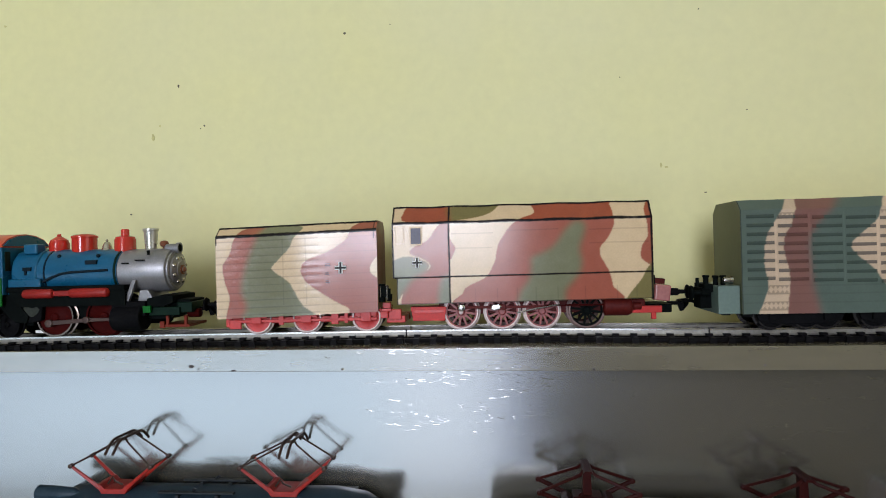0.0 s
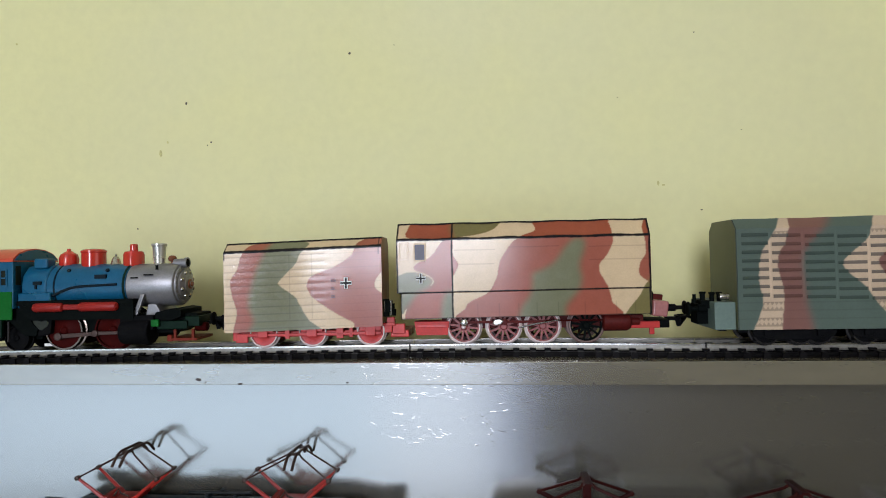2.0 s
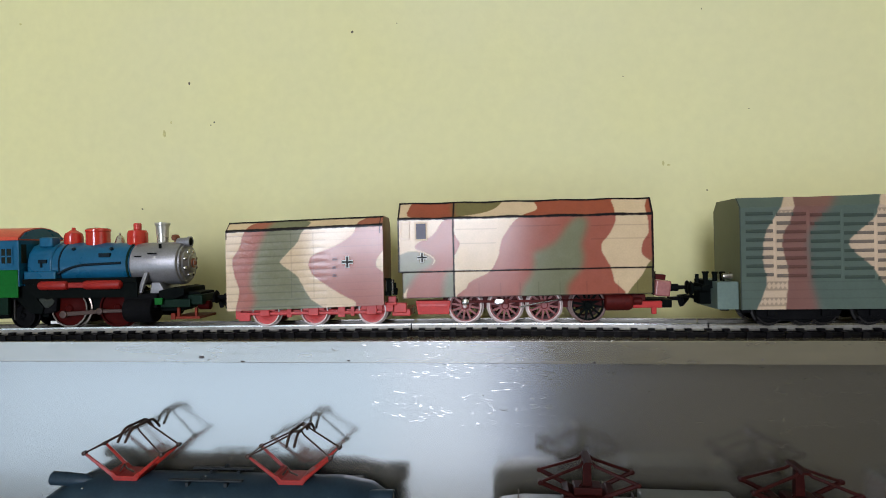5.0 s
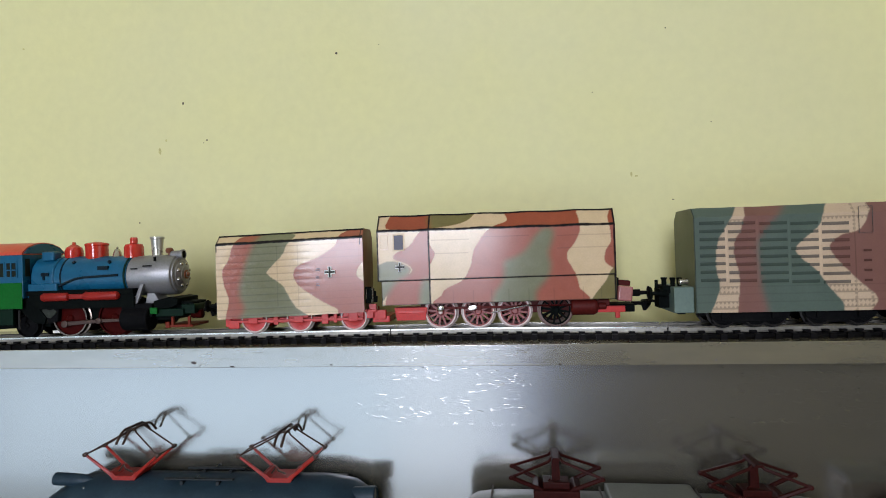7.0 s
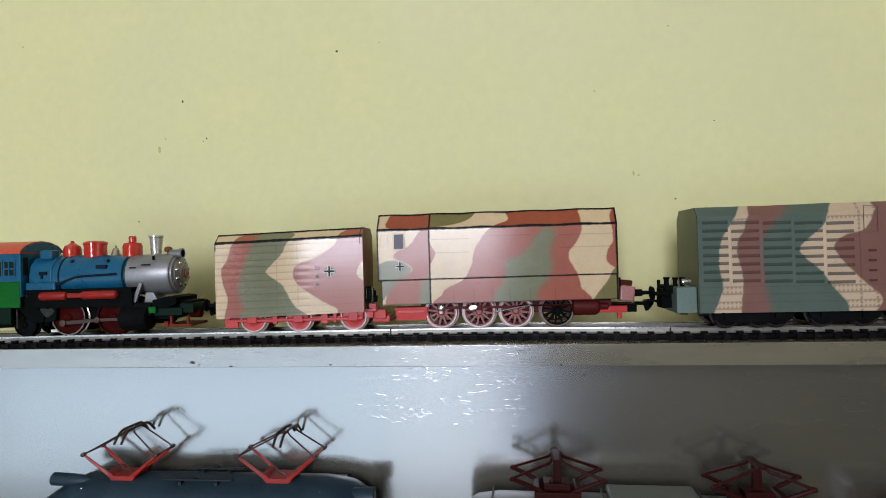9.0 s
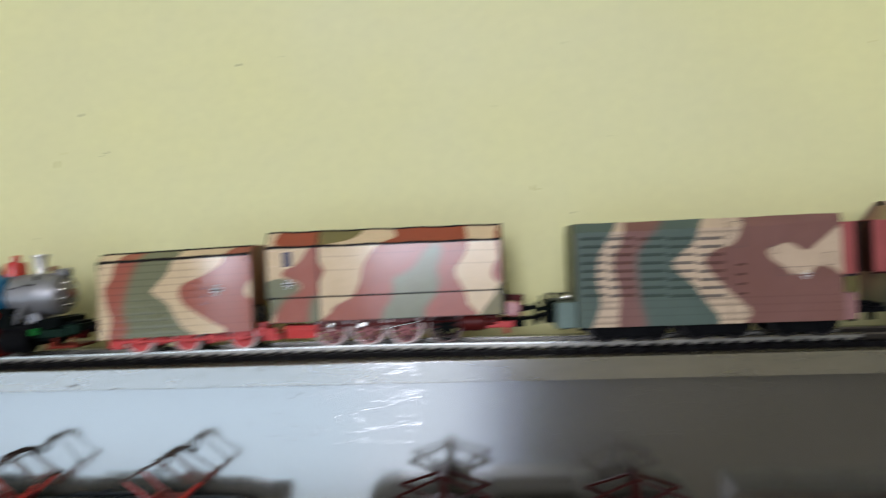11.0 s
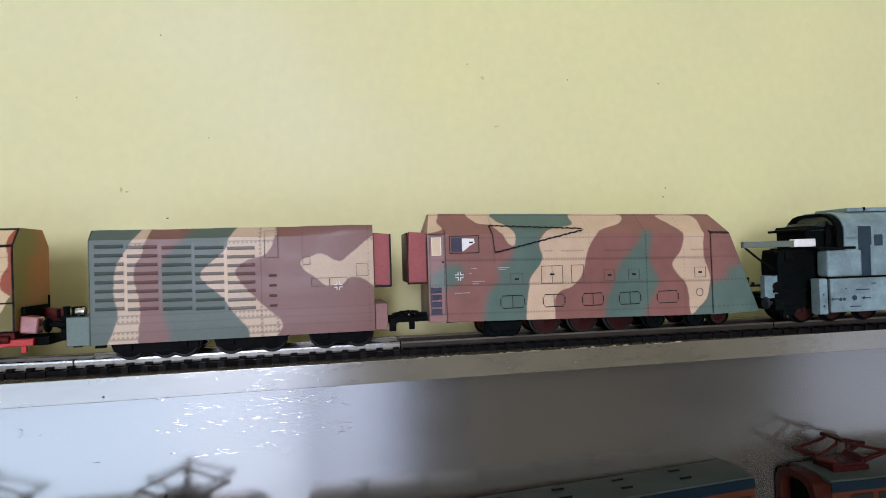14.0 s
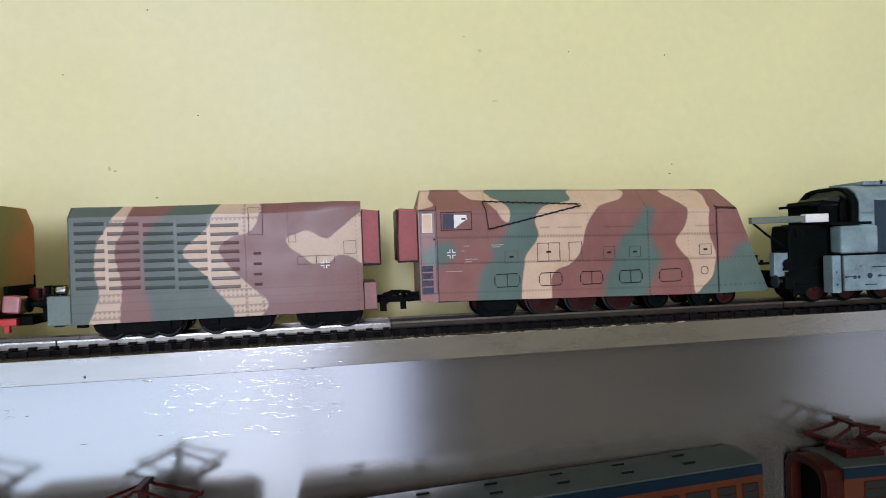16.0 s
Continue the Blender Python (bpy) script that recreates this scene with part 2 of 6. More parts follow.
class Geo:
    """Collects the faces of one part, in millimetres."""

    def __init__(self):
        self.v, self.f = [], []

    def add(self, verts, faces):
        n = len(self.v)
        self.v += [tuple(p) for p in verts]
        self.f += [tuple(i + n for i in f) for f in faces]
        return self

    def box(self, x0, x1, y0, y1, z0, z1):
        v = [(x, y, z) for x in (x0, x1) for y in (y0, y1) for z in (z0, z1)]
        return self.add(v, [(0, 1, 3, 2), (4, 6, 7, 5), (0, 4, 5, 1), (2, 3, 7, 6), (0, 2, 6, 4), (1, 5, 7, 3)])

    def lathe(self, base, axis, rings, n=24):
        """rings: (radius, distance along the axis) from one end to the other."""
        a = Vector(axis).normalized()
        u = a.orthogonal().normalized()
        w = a.cross(u)
        v, f = [], []
        for r, h in rings:
            for i in range(n):
                t = 2 * math.pi * i / n
                v.append(Vector(base) + a * h + (u * math.cos(t) + w * math.sin(t)) * r)
        for k in range(len(rings) - 1):
            for i in range(n):
                j = (i + 1) % n
                f.append((k * n + i, k * n + j, (k + 1) * n + j, (k + 1) * n + i))
        if rings[0] != rings[-1]:
            f += [tuple(range(n - 1, -1, -1)), tuple((len(rings) - 1) * n + i for i in range(n))]
        return self.add(v, f)

    def rod(self, a, b, r, n=8):
        return self.lathe(a, Vector(b) - Vector(a), [(r, 0), (r, (Vector(b) - Vector(a)).length)], n)

    def tube(self, points, r, n=8):
        pts = [Vector(p) for p in points]
        v, f = [], []
        up = Vector((0.13, 0.21, 0.97))
        for k, p in enumerate(pts):
            d = (pts[min(k + 1, len(pts) - 1)] - pts[max(k - 1, 0)]).normalized()
            u = d.cross(up).normalized()
            w = u.cross(d)
            v += [p + (u * math.cos(2 * math.pi * i / n) + w * math.sin(2 * math.pi * i / n)) * r for i in range(n)]
        for k in range(len(pts) - 1):
            for i in range(n):
                j = (i + 1) % n
                f.append((k * n + i, k * n + j, (k + 1) * n + j, (k + 1) * n + i))
        f += [tuple(range(n - 1, -1, -1)), tuple((len(pts) - 1) * n + i for i in range(n))]
        return self.add(v, f)

    def prism(self, outline, y0, y1):
        """An outline in x and z, swept from y0 to y1."""
        n = len(outline)
        v = [(x, y0, z) for x, z in outline] + [(x, y1, z) for x, z in outline]
        f = [tuple(range(n)), tuple(range(2 * n - 1, n - 1, -1))]
        return self.add(v, f + [(i, i + n, (i + 1) % n + n, (i + 1) % n) for i in range(n)])

    def sweep(self, section, x0, x1):
        """A section in y and z, swept from x0 to x1."""
        n = len(section)
        v = [(x0, y, z) for y, z in section] + [(x1, y, z) for y, z in section]
        f = [tuple(range(n)), tuple(range(2 * n - 1, n - 1, -1))]
        return self.add(v, f + [(i, i + n, (i + 1) % n + n, (i + 1) % n) for i in range(n)])

    def ball(self, c, r, squash=1.0, n=14):
        rings = [(max(0.02, r * math.sin(math.pi * k / 8)), -r * squash * math.cos(math.pi * k / 8)) for k in range(9)]
        return self.lathe(c, (0, 0, 1), rings, n)

    def mesh(self, name, material, bevel=0.0):
        bm = bmesh.new()
        vs = [bm.verts.new((x * 0.001, y * 0.001, z * 0.001)) for x, y, z in self.v]
        for f in self.f:
            try:
                bm.faces.new([vs[i] for i in f])
            except ValueError:
                pass
        bmesh.ops.recalc_face_normals(bm, faces=bm.faces)
        if bevel:
            sharp = [e for e in bm.edges if len(e.link_faces) == 2 and e.calc_face_angle() > 0.6]
            bmesh.ops.bevel(bm, geom=sharp, offset=bevel * 0.001, segments=2, profile=0.6, affect="EDGES", clamp_overlap=True)
        me = bpy.data.meshes.new(name)
        bm.to_mesh(me)
        bm.free()
        me.shade_smooth()
        if bevel:
            n = np.zeros((len(me.vertices), 3))
            for p in me.polygons:
                n[list(p.vertices)] += np.array(p.normal) * p.area ** 2
            n /= np.maximum(np.linalg.norm(n, axis=1), 1e-30)[:, None]
            me.normals_split_custom_set_from_vertices(n.tolist())
        else:
            me.set_sharp_from_angle(angle=radians(35))
        me.materials.append(material)
        return me


def part(name, geo, material, parent, label="", bevel=0.0):
    ob = new(name, geo.mesh(name, material, bevel))
    ob.parent = parent
    return tagged(ob, label) if label else ob


def thing(name, label, category, place, group="", rx=0, ry=0, rz=0):
    ob = new(name)
    ob.empty_display_size = 0.01
    ob.matrix_world = pose(place[0], place[1], place[2], rx, ry, rz)
    return tagged(ob, label, category, group)


def piece(name, me, parent, m):
    """One of many alike parts on a shared mesh; m in metres."""
    ob = new(name, me)
    ob.parent = parent
    ob.matrix_local = m
    return ob


def structure(name, geo, material, label, category, bevel=0.0):
    return tagged(new(name, geo.mesh(name, material, bevel)), label, category, kind="structure")


# ---- the room ----
g = Geo().box(-4400, 2400, WALL * 1000, WALL * 1000 + 120, 1352.4, CEIL * 1000)
wall_north = structure("wall_north", g, YELLOW, "pale yellow painted plaster wall behind the trains", "wall")


def panel_y(x):
    """The front of the back panel (millimetres): flat, but for a slight forward bend along a stretch of it."""
    t = min(1.0, max(0.0, (x - 192) / 80))
    return PANEL_Y * 1000 - 3.0 * t * t * (3 - 2 * t)


steps = [-4400] + list(range(188, 277, 3)) + [2400]
outline = [(x, panel_y(x)) for x in steps] + [(2400, WALL * 1000 + 120), (-4400, WALL * 1000 + 120)]
n = len(outline)
g = Geo().add([(x, y, FLOOR * 1000) for x, y in outline] + [(x, y, 1352.2) for x, y in outline], [tuple(range(n)), tuple(range(2 * n - 1, n - 1, -1))] + [(i, i + n, (i + 1) % n + n, (i + 1) % n) for i in range(n)])
back_panel = structure("back_panel", g, PANEL, "glossy brush-painted panel below the shelf", "panel")
g = Geo().box(-4400, 2400, -3300, 433, FLOOR * 1000 - 80, FLOOR * 1000)
structure("floor", g, FLOORING, "worn brown tiled floor of the room", "floor")
g = Geo().box(-4500, 2500, -3400, 433, CEIL * 1000, CEIL * 1000 + 100)
structure("ceiling", g, CEILING, "plain white painted ceiling", "ceiling")
# the other walls, unseen: a dado kept dark to dim the panel's reflection, the same yellow paint above
DADO = 1340
for name, low, high, material, label in (("wall_south", -250, DADO, PLASTER, "dark painted dado of the wall with doorway and window"), ("wall_south_upper", DADO, 3050, YELLOW, "yellow painted wall above the dado")):
    g = Geo()
    for x0, x1, z0, z1 in ((-4400, -4210, -250, 3050), (125, 820 if high == DADO else 2400, -250, 3050), (-820, 125, 2800, 3050), (-4210, -820, -250, -220), (-4210, -820, 960, 3050)):
        if min(z1, high) > max(z0, low):
            g.box(x0, x1, -3300, -3200, max(z0, low), min(z1, high))
    structure(name, g, material, label, "wall")
# added pale stretch, mirrored in the right part of the panel
structure("wall_south_corner", Geo().box(820, 2400, -3300, -3200, -250, DADO), DADO_PALE, "unseen pale stretch of wall that brightens the panel's reflection", "wall")
for name, low, high, material, label in (("wall_east", -250, DADO, PLASTER, "dark painted dado beside a window opening"), ("wall_east_upper", DADO, 3050, YELLOW, "yellow painted wall round a window opening")):
    g = Geo()
    for y0, y1, z0, z1 in ((-3200, -2060, -250, 3050), (-540, 306, -250, 3050), (-2060, -540, -250, -220), (-2060, -540, 2480, 3050)):
        if min(z1, high) > max(z0, low):
            g.box(2400, 2500, y0, y1, max(z0, low), min(z1, high))
    structure(name, g, material, label, "wall")
structure("wall_west", Geo().box(-4500, -4400, -3300, 433, FLOOR * 1000, DADO), PLASTER, "dark painted dado of the side wall", "wall")
structure("wall_west_upper", Geo().box(-4500, -4400, -3300, 433, DADO, CEIL * 1000), YELLOW, "yellow painted side wall", "wall")
g = Geo().box(-60000, 60000, -60000, 60000, -420, -340)
structure("ground", g, EARTH, "bare ground outside the room", "ground")

# upper and lower shelf boards
SHELF_TOP = 1.3612
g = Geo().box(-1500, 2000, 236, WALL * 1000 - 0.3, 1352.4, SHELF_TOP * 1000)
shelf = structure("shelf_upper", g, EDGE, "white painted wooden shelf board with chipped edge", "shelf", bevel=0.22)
LOWER_TOP = 1.2470
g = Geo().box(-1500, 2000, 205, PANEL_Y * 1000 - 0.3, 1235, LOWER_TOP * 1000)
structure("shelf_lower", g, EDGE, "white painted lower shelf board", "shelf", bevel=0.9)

# specks on the wall and chips on the shelf edge
rnd = random.Random(5)


def blot(name, x, y, z, w, h, material, parent):
    g = Geo()
    pts = [(x + w * math.cos(a) * rnd.uniform(0.7, 1.1), z + h * math.sin(a) * rnd.uniform(0.7, 1.1)) for a in [2 * math.pi * k / 9 for k in range(9)]]
    g.prism(pts, y - 0.25, y + 0.2)
    return part(name, g, material, parent)


WM = WALL * 1000
for x, z, w, h in ((-54, 1513, 0.7, 0.7), (-146, 1491, 0.6, 0.9), (-132, 1469, 0.5, 0.6), (-134, 1467.5, 0.4, 0.35), (-175, 1423, 0.5, 0.4), (123, 1424, 0.7, 0.3), (386, 1436, 0.6, 0.3), (384.5, 1431, 0.6, 0.35), (384, 1495, 0.4, 0.4), (330, 1496, 0.3, 0.3), (122, 1513, 0.35, 0.35), (-30, 1516, 0.3, 0.3), (84, 1482, 0.3, 0.3), (143, 1463, 0.35, 0.25)):
    blot("speck", x, WM, z, w, h, FLECK, wall_north)
for x, z, w, h in ((-161, 1464, 0.9, 2.2), (-157, 1470, 0.5, 0.8), (105, 1437, 0.9, 0.5), (102.5, 1438, 0.6, 1.3), (282, 1496, 1.2, 1.0), (289, 1470, 1.5, 0.4), (-247, 1530, 0.7, 0.7), (274, 1503, 0.9, 0.4)):
    blot("smudge", x, WM, z, w, h, FAINT, wall_north)
for x, z, w, h in ((-102, 1354.6, 1.5, 0.7), (-99, 1353.6, 0.4, 0.3), (-84, 1352.9, 1.0, 0.4), (-39, 1353.4, 0.8, 0.3), (58, 1353, 0.6, 0.5), (268, 1357, 1.3, 0.35), (119, 1354.3, 0.5, 0.5)):
    blot("chip", x, 236, z, w, h, GREY_INK, shelf)

for k in range(26):
    x = 232 + 118 * rnd.random() ** 1.3
    w, h = rnd.uniform(0.5, 2.4), rnd.uniform(0.15, 0.42)
    n = 7
    pts = [(x + w * math.cos(2 * math.pi * i / n) * rnd.uniform(0.7, 1.1), SHELF_TOP * 1000 - 0.1 + max(-0.3, h * math.sin(2 * math.pi * i / n) * rnd.uniform(0.6, 1.2))) for i in range(n)]
    part("paint_flake", Geo().prism(pts, 236.2, 236.9), FLAKE, shelf)

# hardened sags in the gloss paint: thin wedges that thicken downwards, too many to count
def paint_runs(name, count, x0, x1, z0, z1, front, parent):
    g = Geo()
    for k in range(count):
        if k % 5 == 0:
            cx, cz = x1 - (x1 - x0) * rnd.random() ** 2.0, z1 - (z1 - z0) * rnd.random() ** 2.2
        x, z = cx + rnd.uniform(-5, 5), min(z1, max(z0, cz + rnd.uniform(-1.2, 1.2)))
        a, b = rnd.choice((0.2, 0.3, 0.4, 0.5, 0.7, 1.2)) * rnd.uniform(0.7, 1.2), rnd.uniform(0.09, 0.26)
        y = front(x)
        slope, lean, tilt, n = rnd.uniform(0.14, 0.30), rnd.uniform(-0.02, 0.02), rnd.uniform(-0.24, 0.02), 6
        v, f = [], []
        for i in range(n + 1):
            u = -1 + 2 * i / n
            h = b * (1 - 0.2 * u * u)
            px, pz, d = x + u * a, z + u * a * tilt, lean * a * (u + 1) * 0.5
            v += [(px, y - 0.004 - abs(d), pz + h), (px, y - 0.004 - abs(d) - slope * h, pz), (px, y + 0.02, pz - 0.015)]
        for i in range(n):
            f += [(3 * i, 3 * i + 1, 3 * i + 4, 3 * i + 3), (3 * i + 1, 3 * i + 2, 3 * i + 5, 3 * i + 4)]
        g.add(v, f)
    ob = part(name, g, PAINT_RUN, parent, "glossy sags in the brushed paint")
    return tagged(ob, kind="stuff")


paint_runs("paint_sags", 430, -38, 42, 1319, 1351.5, panel_y, back_panel)
paint_runs("paint_sags", 390, 132, 205, 1315, 1351.5, panel_y, back_panel)
paint_runs("paint_sags", 60, 62, 140, 1310, 1351.5, panel_y, back_panel)
paint_runs("paint_sags", 120, -45, 45, 1353.4, 1360.4, lambda x: 236.0, shelf)
paint_runs("paint_sags", 120, 130, 215, 1353.4, 1360.4, lambda x: 236.0, shelf)

# ---- track ----
Z_RAIL = 1.3662
Z_BODY = 1.3675
KNOTS = ((-0.55, 0.222), (-0.30, 0.240), (-0.165, 0.2535), (-0.06, 0.2590), (0.03, 0.2625), (0.11, 0.2570), (0.20, 0.2580), (0.30, 0.2570), (0.43, 0.2520), (0.60, 0.2430), (0.90, 0.222))


def track_y(x):
    for (a, p), (b, q) in zip(KNOTS, KNOTS[1:]):
        if x <= b:
            break
    i = KNOTS.index((a, p))
    before, after = KNOTS[max(i - 1, 0)], KNOTS[min(i + 2, len(KNOTS) - 1)]
    ma = (q - before[1]) / (b - before[0])
    mb = (after[1] - p) / (after[0] - a)
    t, w = (x - a) / (b - a), b - a
    return (2 * t**3 - 3 * t**2 + 1) * p + (t**3 - 2 * t**2 + t) * w * ma + (3 * t**2 - 2 * t**3) * q + (t**3 - t**2) * w * mb


def track_turn(x):
    return math.degrees(math.atan2(track_y(x + 0.004) - track_y(x - 0.004), 0.008))


track = thing("model_railway_track", "nickel silver model rails on black plastic sleepers along the shelf", "track", (0, 0, SHELF_TOP))
JOINTS = (-0.52, -0.245, -0.0165, 0.1045, 0.2285, 0.4012, 0.57, 0.86)
for a, b in zip(JOINTS, JOINTS[1:]):
    for side in (-1, 1):
        g = Geo()
        n = max(2, int((b - a) / 0.006))
        web = ((-1.0, 2.2), (1.0, 2.2), (0.35, 2.7), (0.35, 4.3), (-0.35, 4.3), (-0.35, 2.7))
        head = ((-0.5, 4.2), (0.5, 4.2), (0.5, 4.9), (0.3, 5.0), (-0.3, 5.0), (-0.5, 4.9))

        def run(section):
            v, f, k = [], [], len(section)
            for i in range(n + 1):
                x = a + 0.0003 + (b - a - 0.0006) * i / n
                t = radians(track_turn(x))
                for o, z in section:
                    d = side * 8.25 + o
                    v.append((x * 1000 - math.sin(t) * d, track_y(x) * 1000 + math.cos(t) * d, z))
            for i in range(n):
                f.extend((i * k + j, i * k + (j + 1) % k, (i + 1) * k + (j + 1) % k, (i + 1) * k + j) for j in range(k))
            f += [tuple(range(k)), tuple(range(n * k + k - 1, n * k - 1, -1))]
            return Geo().add(v, f)

        old = a > 0.2
        rail = part("rail", run(web), OLD_WEB if old else RAIL_WEB, track, "brown tarnished rail" if old else "tarnished rail with a shiny head")
        part("rail_head", run(head), OLD_RAIL if old else RAIL, rail, "dull brown rail head" if old else "shiny nickel rail head")
for side in (-1, 1):
    for a, b in zip(JOINTS, JOINTS[1:]):
        g, x = Geo(), a + 0.001
        pts = []
        while x < b:
            t = radians(track_turn(x))
            pts.append((x * 1000 - math.sin(t) * side * 8.25, track_y(x) * 1000 + math.cos(t) * side * 8.25, 1.5))
            x += 0.008
        part("sleeper_web", Geo().tube(pts, 0.8, 6), SLEEPER, track)
for side in (-1, 1):
    for a, b in zip(JOINTS, JOINTS[1:]):
        pts, x = [], a + 0.0001
        while x < b:
            t = radians(track_turn(x))
            pts.append((x * 1000 - math.sin(t) * side * 13.3, track_y(x) * 1000 + math.cos(t) * side * 13.3, 1.15))
            x = b - 0.0001 if x < b - 0.0002 < x + 0.008 else x + 0.008
        part("sleeper_strip", Geo().tube(pts, 1.1, 8), SLEEPER, track)
tie = Geo().prism([(-1.35, 0.05), (1.35, 0.05), (1.1, 2.3), (-1.1, 2.3)], -15.0, 15.0).box(-1.3, 1.3, -10.2, -6.4, 2.3, 3.1).box(-1.3, 1.3, 6.4, 10.2, 2.3, 3.1).mesh("sleeper", SLEEPER)
plain_tie = Geo().prism([(-1.35, 0.05), (1.35, 0.05), (1.25, 2.3), (-1.25, 2.3)], -15.0, 15.0).mesh("sleeper", SLEEPER)
# added black sheet: stands for the shade between the rails along this stretch
v, f = [], []
for k in range(104):
    x = 0.2295 + 0.006 * k
    t = radians(track_turn(x))
    v += [(x * 1000 - math.sin(t) * d, track_y(x) * 1000 + math.cos(t) * d, z) for d, z in ((-14.4, 0.05), (-13.6, 1.7), (13.6, 1.7), (14.4, 0.05))]
for k in range(103):
    f += [(4 * k + i, 4 * k + i + 1, 4 * k + i + 5, 4 * k + i + 4) for i in range(3)]
part("track_bed", Geo().add(v, f), SLEEPER, track, "black sheet for the shade between the sleepers")
x = -0.515
while x < 0.855:
    piece("sleeper", plain_tie if x > 0.229 else tie, track, pose(x + rnd.uniform(-0.0004, 0.0004), track_y(x), 0, 0, 0, track_turn(x) + rnd.uniform(-1.2, 1.2)))
    x += 0.0068

# ---- camouflage bodies of printed card ----
# painted patches as outlines: along the body, up from its lower edge (millimetres)
CAMO_TENDER = []
CAMO_TENDER.append(("red", [(10.9, 38.9), (7.5, 34.5), (5.6, 28.6), (2.7, 23.8), (3.6, 17.2), (5.4, 10.5), (4.3, 5.1), (3.9, -1.3), (11.3, -1.8), (12.3, 6.7), (10.1, 13.4), (11.5, 21), (13.9, 28.5), (16.9, 34.4), (20.4, 39.1)]))
CAMO_TENDER.append(("green", [(20.4, 39.3), (16.9, 34.4), (13.9, 28.5), (11.5, 21), (10.1, 13.4), (12.3, 6.7), (11.3, -1.3), (42.4, -0.7), (36.2, 6.2), (32.1, 13), (30, 16.4), (23.8, 21.2), (23.9, 23.4), (30.6, 30), (32.4, 33.8), (35.6, 39.1)]))
CAMO_TENDER.append(("red", [(57.8, 38.5), (54.3, 32.7), (47, 28.1), (38, 24.8), (35.5, 21.4), (37.1, 16.4), (42.9, 11.6), (50.3, 6.8), (54.6, 4.3), (55.3, 1.6), (54.3, -1.6), (68.2, -2.5), (70.4, 38.6)]))
CAMO_TENDER.append(("sand", [(69.8, 27.1), (65.3, 23.1), (64, 19.9), (65, 17.7), (69.2, 16.3)]))
CAMO_ENGINE = []
CAMO_ENGINE.append(("red", [(4.3, 37.1), (5.5, 39.9), (9, 41.3), (21.1, 41.2), (24.1, 39), (24.4, 34), (6.5, 34.1), (4, 35.6)]))
CAMO_ENGINE.append(("olive", [(24.5, 41.9), (43.1, 41.9), (42.7, 38.6), (38.6, 36.4), (31.7, 34.8), (26, 34.1), (24.2, 34.1)]))
CAMO_ENGINE.append(("red", [(59.3, 42.2), (88.8, 42.7), (88.8, 39.3), (89.5, 35.3), (89.6, 30.3), (86.8, 24.7), (84.2, 21.4), (84.4, 17.5), (87.6, 11.3), (88.7, 5.8), (89, -1.8), (29.1, -1.4), (28.9, 4.2), (31.3, 7), (38.7, 10.8), (42.3, 17.5), (43.7, 23.7), (48.5, 31), (53.1, 34.4), (58.6, 36.8)]))
CAMO_ENGINE.append(("green", [(74.7, 32.8), (78.5, 31.6), (78, 27.1), (76.2, 21.5), (77, 15.9), (76.2, 11.5), (73.8, 8.2), (70.3, 3.8), (68.9, -1.7), (52.3, -1.5), (52.2, 4), (54.6, 7.3), (56.5, 11.7), (56.8, 17.9), (60.2, 19.5), (65.9, 22.8), (70.7, 29.5)]))
CAMO_ENGINE.append(("red", [(19.7, 32.7), (23.9, 32.6), (24, 26.9), (26.2, 22.9), (24.6, 18.7), (23.6, 17.2), (23.2, 11), (20.7, 9.9), (19.2, -1.3), (4.5, -1.2), (4.1, 4.5), (8.2, 10.6), (15.2, 14.5), (14.1, 17.9), (7.6, 20.9), (8.8, 23.5), (14.9, 26.5)]))
CAMO_ENGINE.append(("green", [(-1.9, 15.9), (2.7, 19.2), (8.5, 19.7), (14.7, 16.8), (14, 13.4), (8.2, 10.1), (4.1, 4.5), (1.2, 2.2), (-2.2, 4.5)]))
CAMO_ENGINE.append(("green", [(20.1, 9.9), (23.4, 10.4), (23, -1.3), (18.6, -1.3)]))
CAMO_ENGINE.append(("red", [(104.8, 41.8), (101.8, 36.8), (102.7, 26.7), (100.1, 21.1), (100.3, 16.1), (105.6, 15.5), (106.9, 41.2)]))
CAMO_ENGINE.append(("olive", [(106.6, 14.4), (102.8, 13.4), (99.8, 7.9), (93.8, -1.3), (105.5, -1.4)]))
CAMO_LOUVRED = []
CAMO_LOUVRED.append(("sand", [(23.3, 44.5), (18.9, 43.7), (15.5, 39.2), (12.6, 34.6), (9.7, 29.7), (8.5, 24.2), (8.4, 17.8), (9.6, 10.4), (8, 5.1), (6.2, -1.6), (16.7, -1.8), (17.4, 4.7), (17.3, 11.1), (16.8, 17.5), (15.4, 23), (15.7, 28.5), (18.2, 33), (19.9, 38.6), (23.5, 42.2)]))
CAMO_LOUVRED.append(("brown", [(23.4, 45), (19.9, 38.6), (18.2, 33), (15.7, 28.5), (15.4, 23), (16.8, 17.5), (17.3, 11.1), (16.9, -1.8), (27.2, -2), (25.5, 9.8), (25, 17.2), (24.4, 23.6), (24.8, 28.2), (27.8, 33.6), (32.9, 39.1), (37.2, 45)]))
CAMO_LOUVRED.append(("sand", [(59.2, 44.7), (53, 43.1), (49.5, 38.5), (47.8, 33.9), (41.7, 28.5), (38.7, 24.9), (40.9, 21.2), (46.2, 16.4), (50.6, 9.8), (55.8, 3.2), (57.5, -1.4), (69.2, -1.9), (68.8, 4.1), (66.6, 7.4), (61.4, 12.1), (56.1, 17.9), (52.6, 22.6), (51.7, 26.3), (56.1, 29.9), (62.2, 31.5), (65.3, 35.2), (66.6, 38.9), (70.9, 44.8)]))
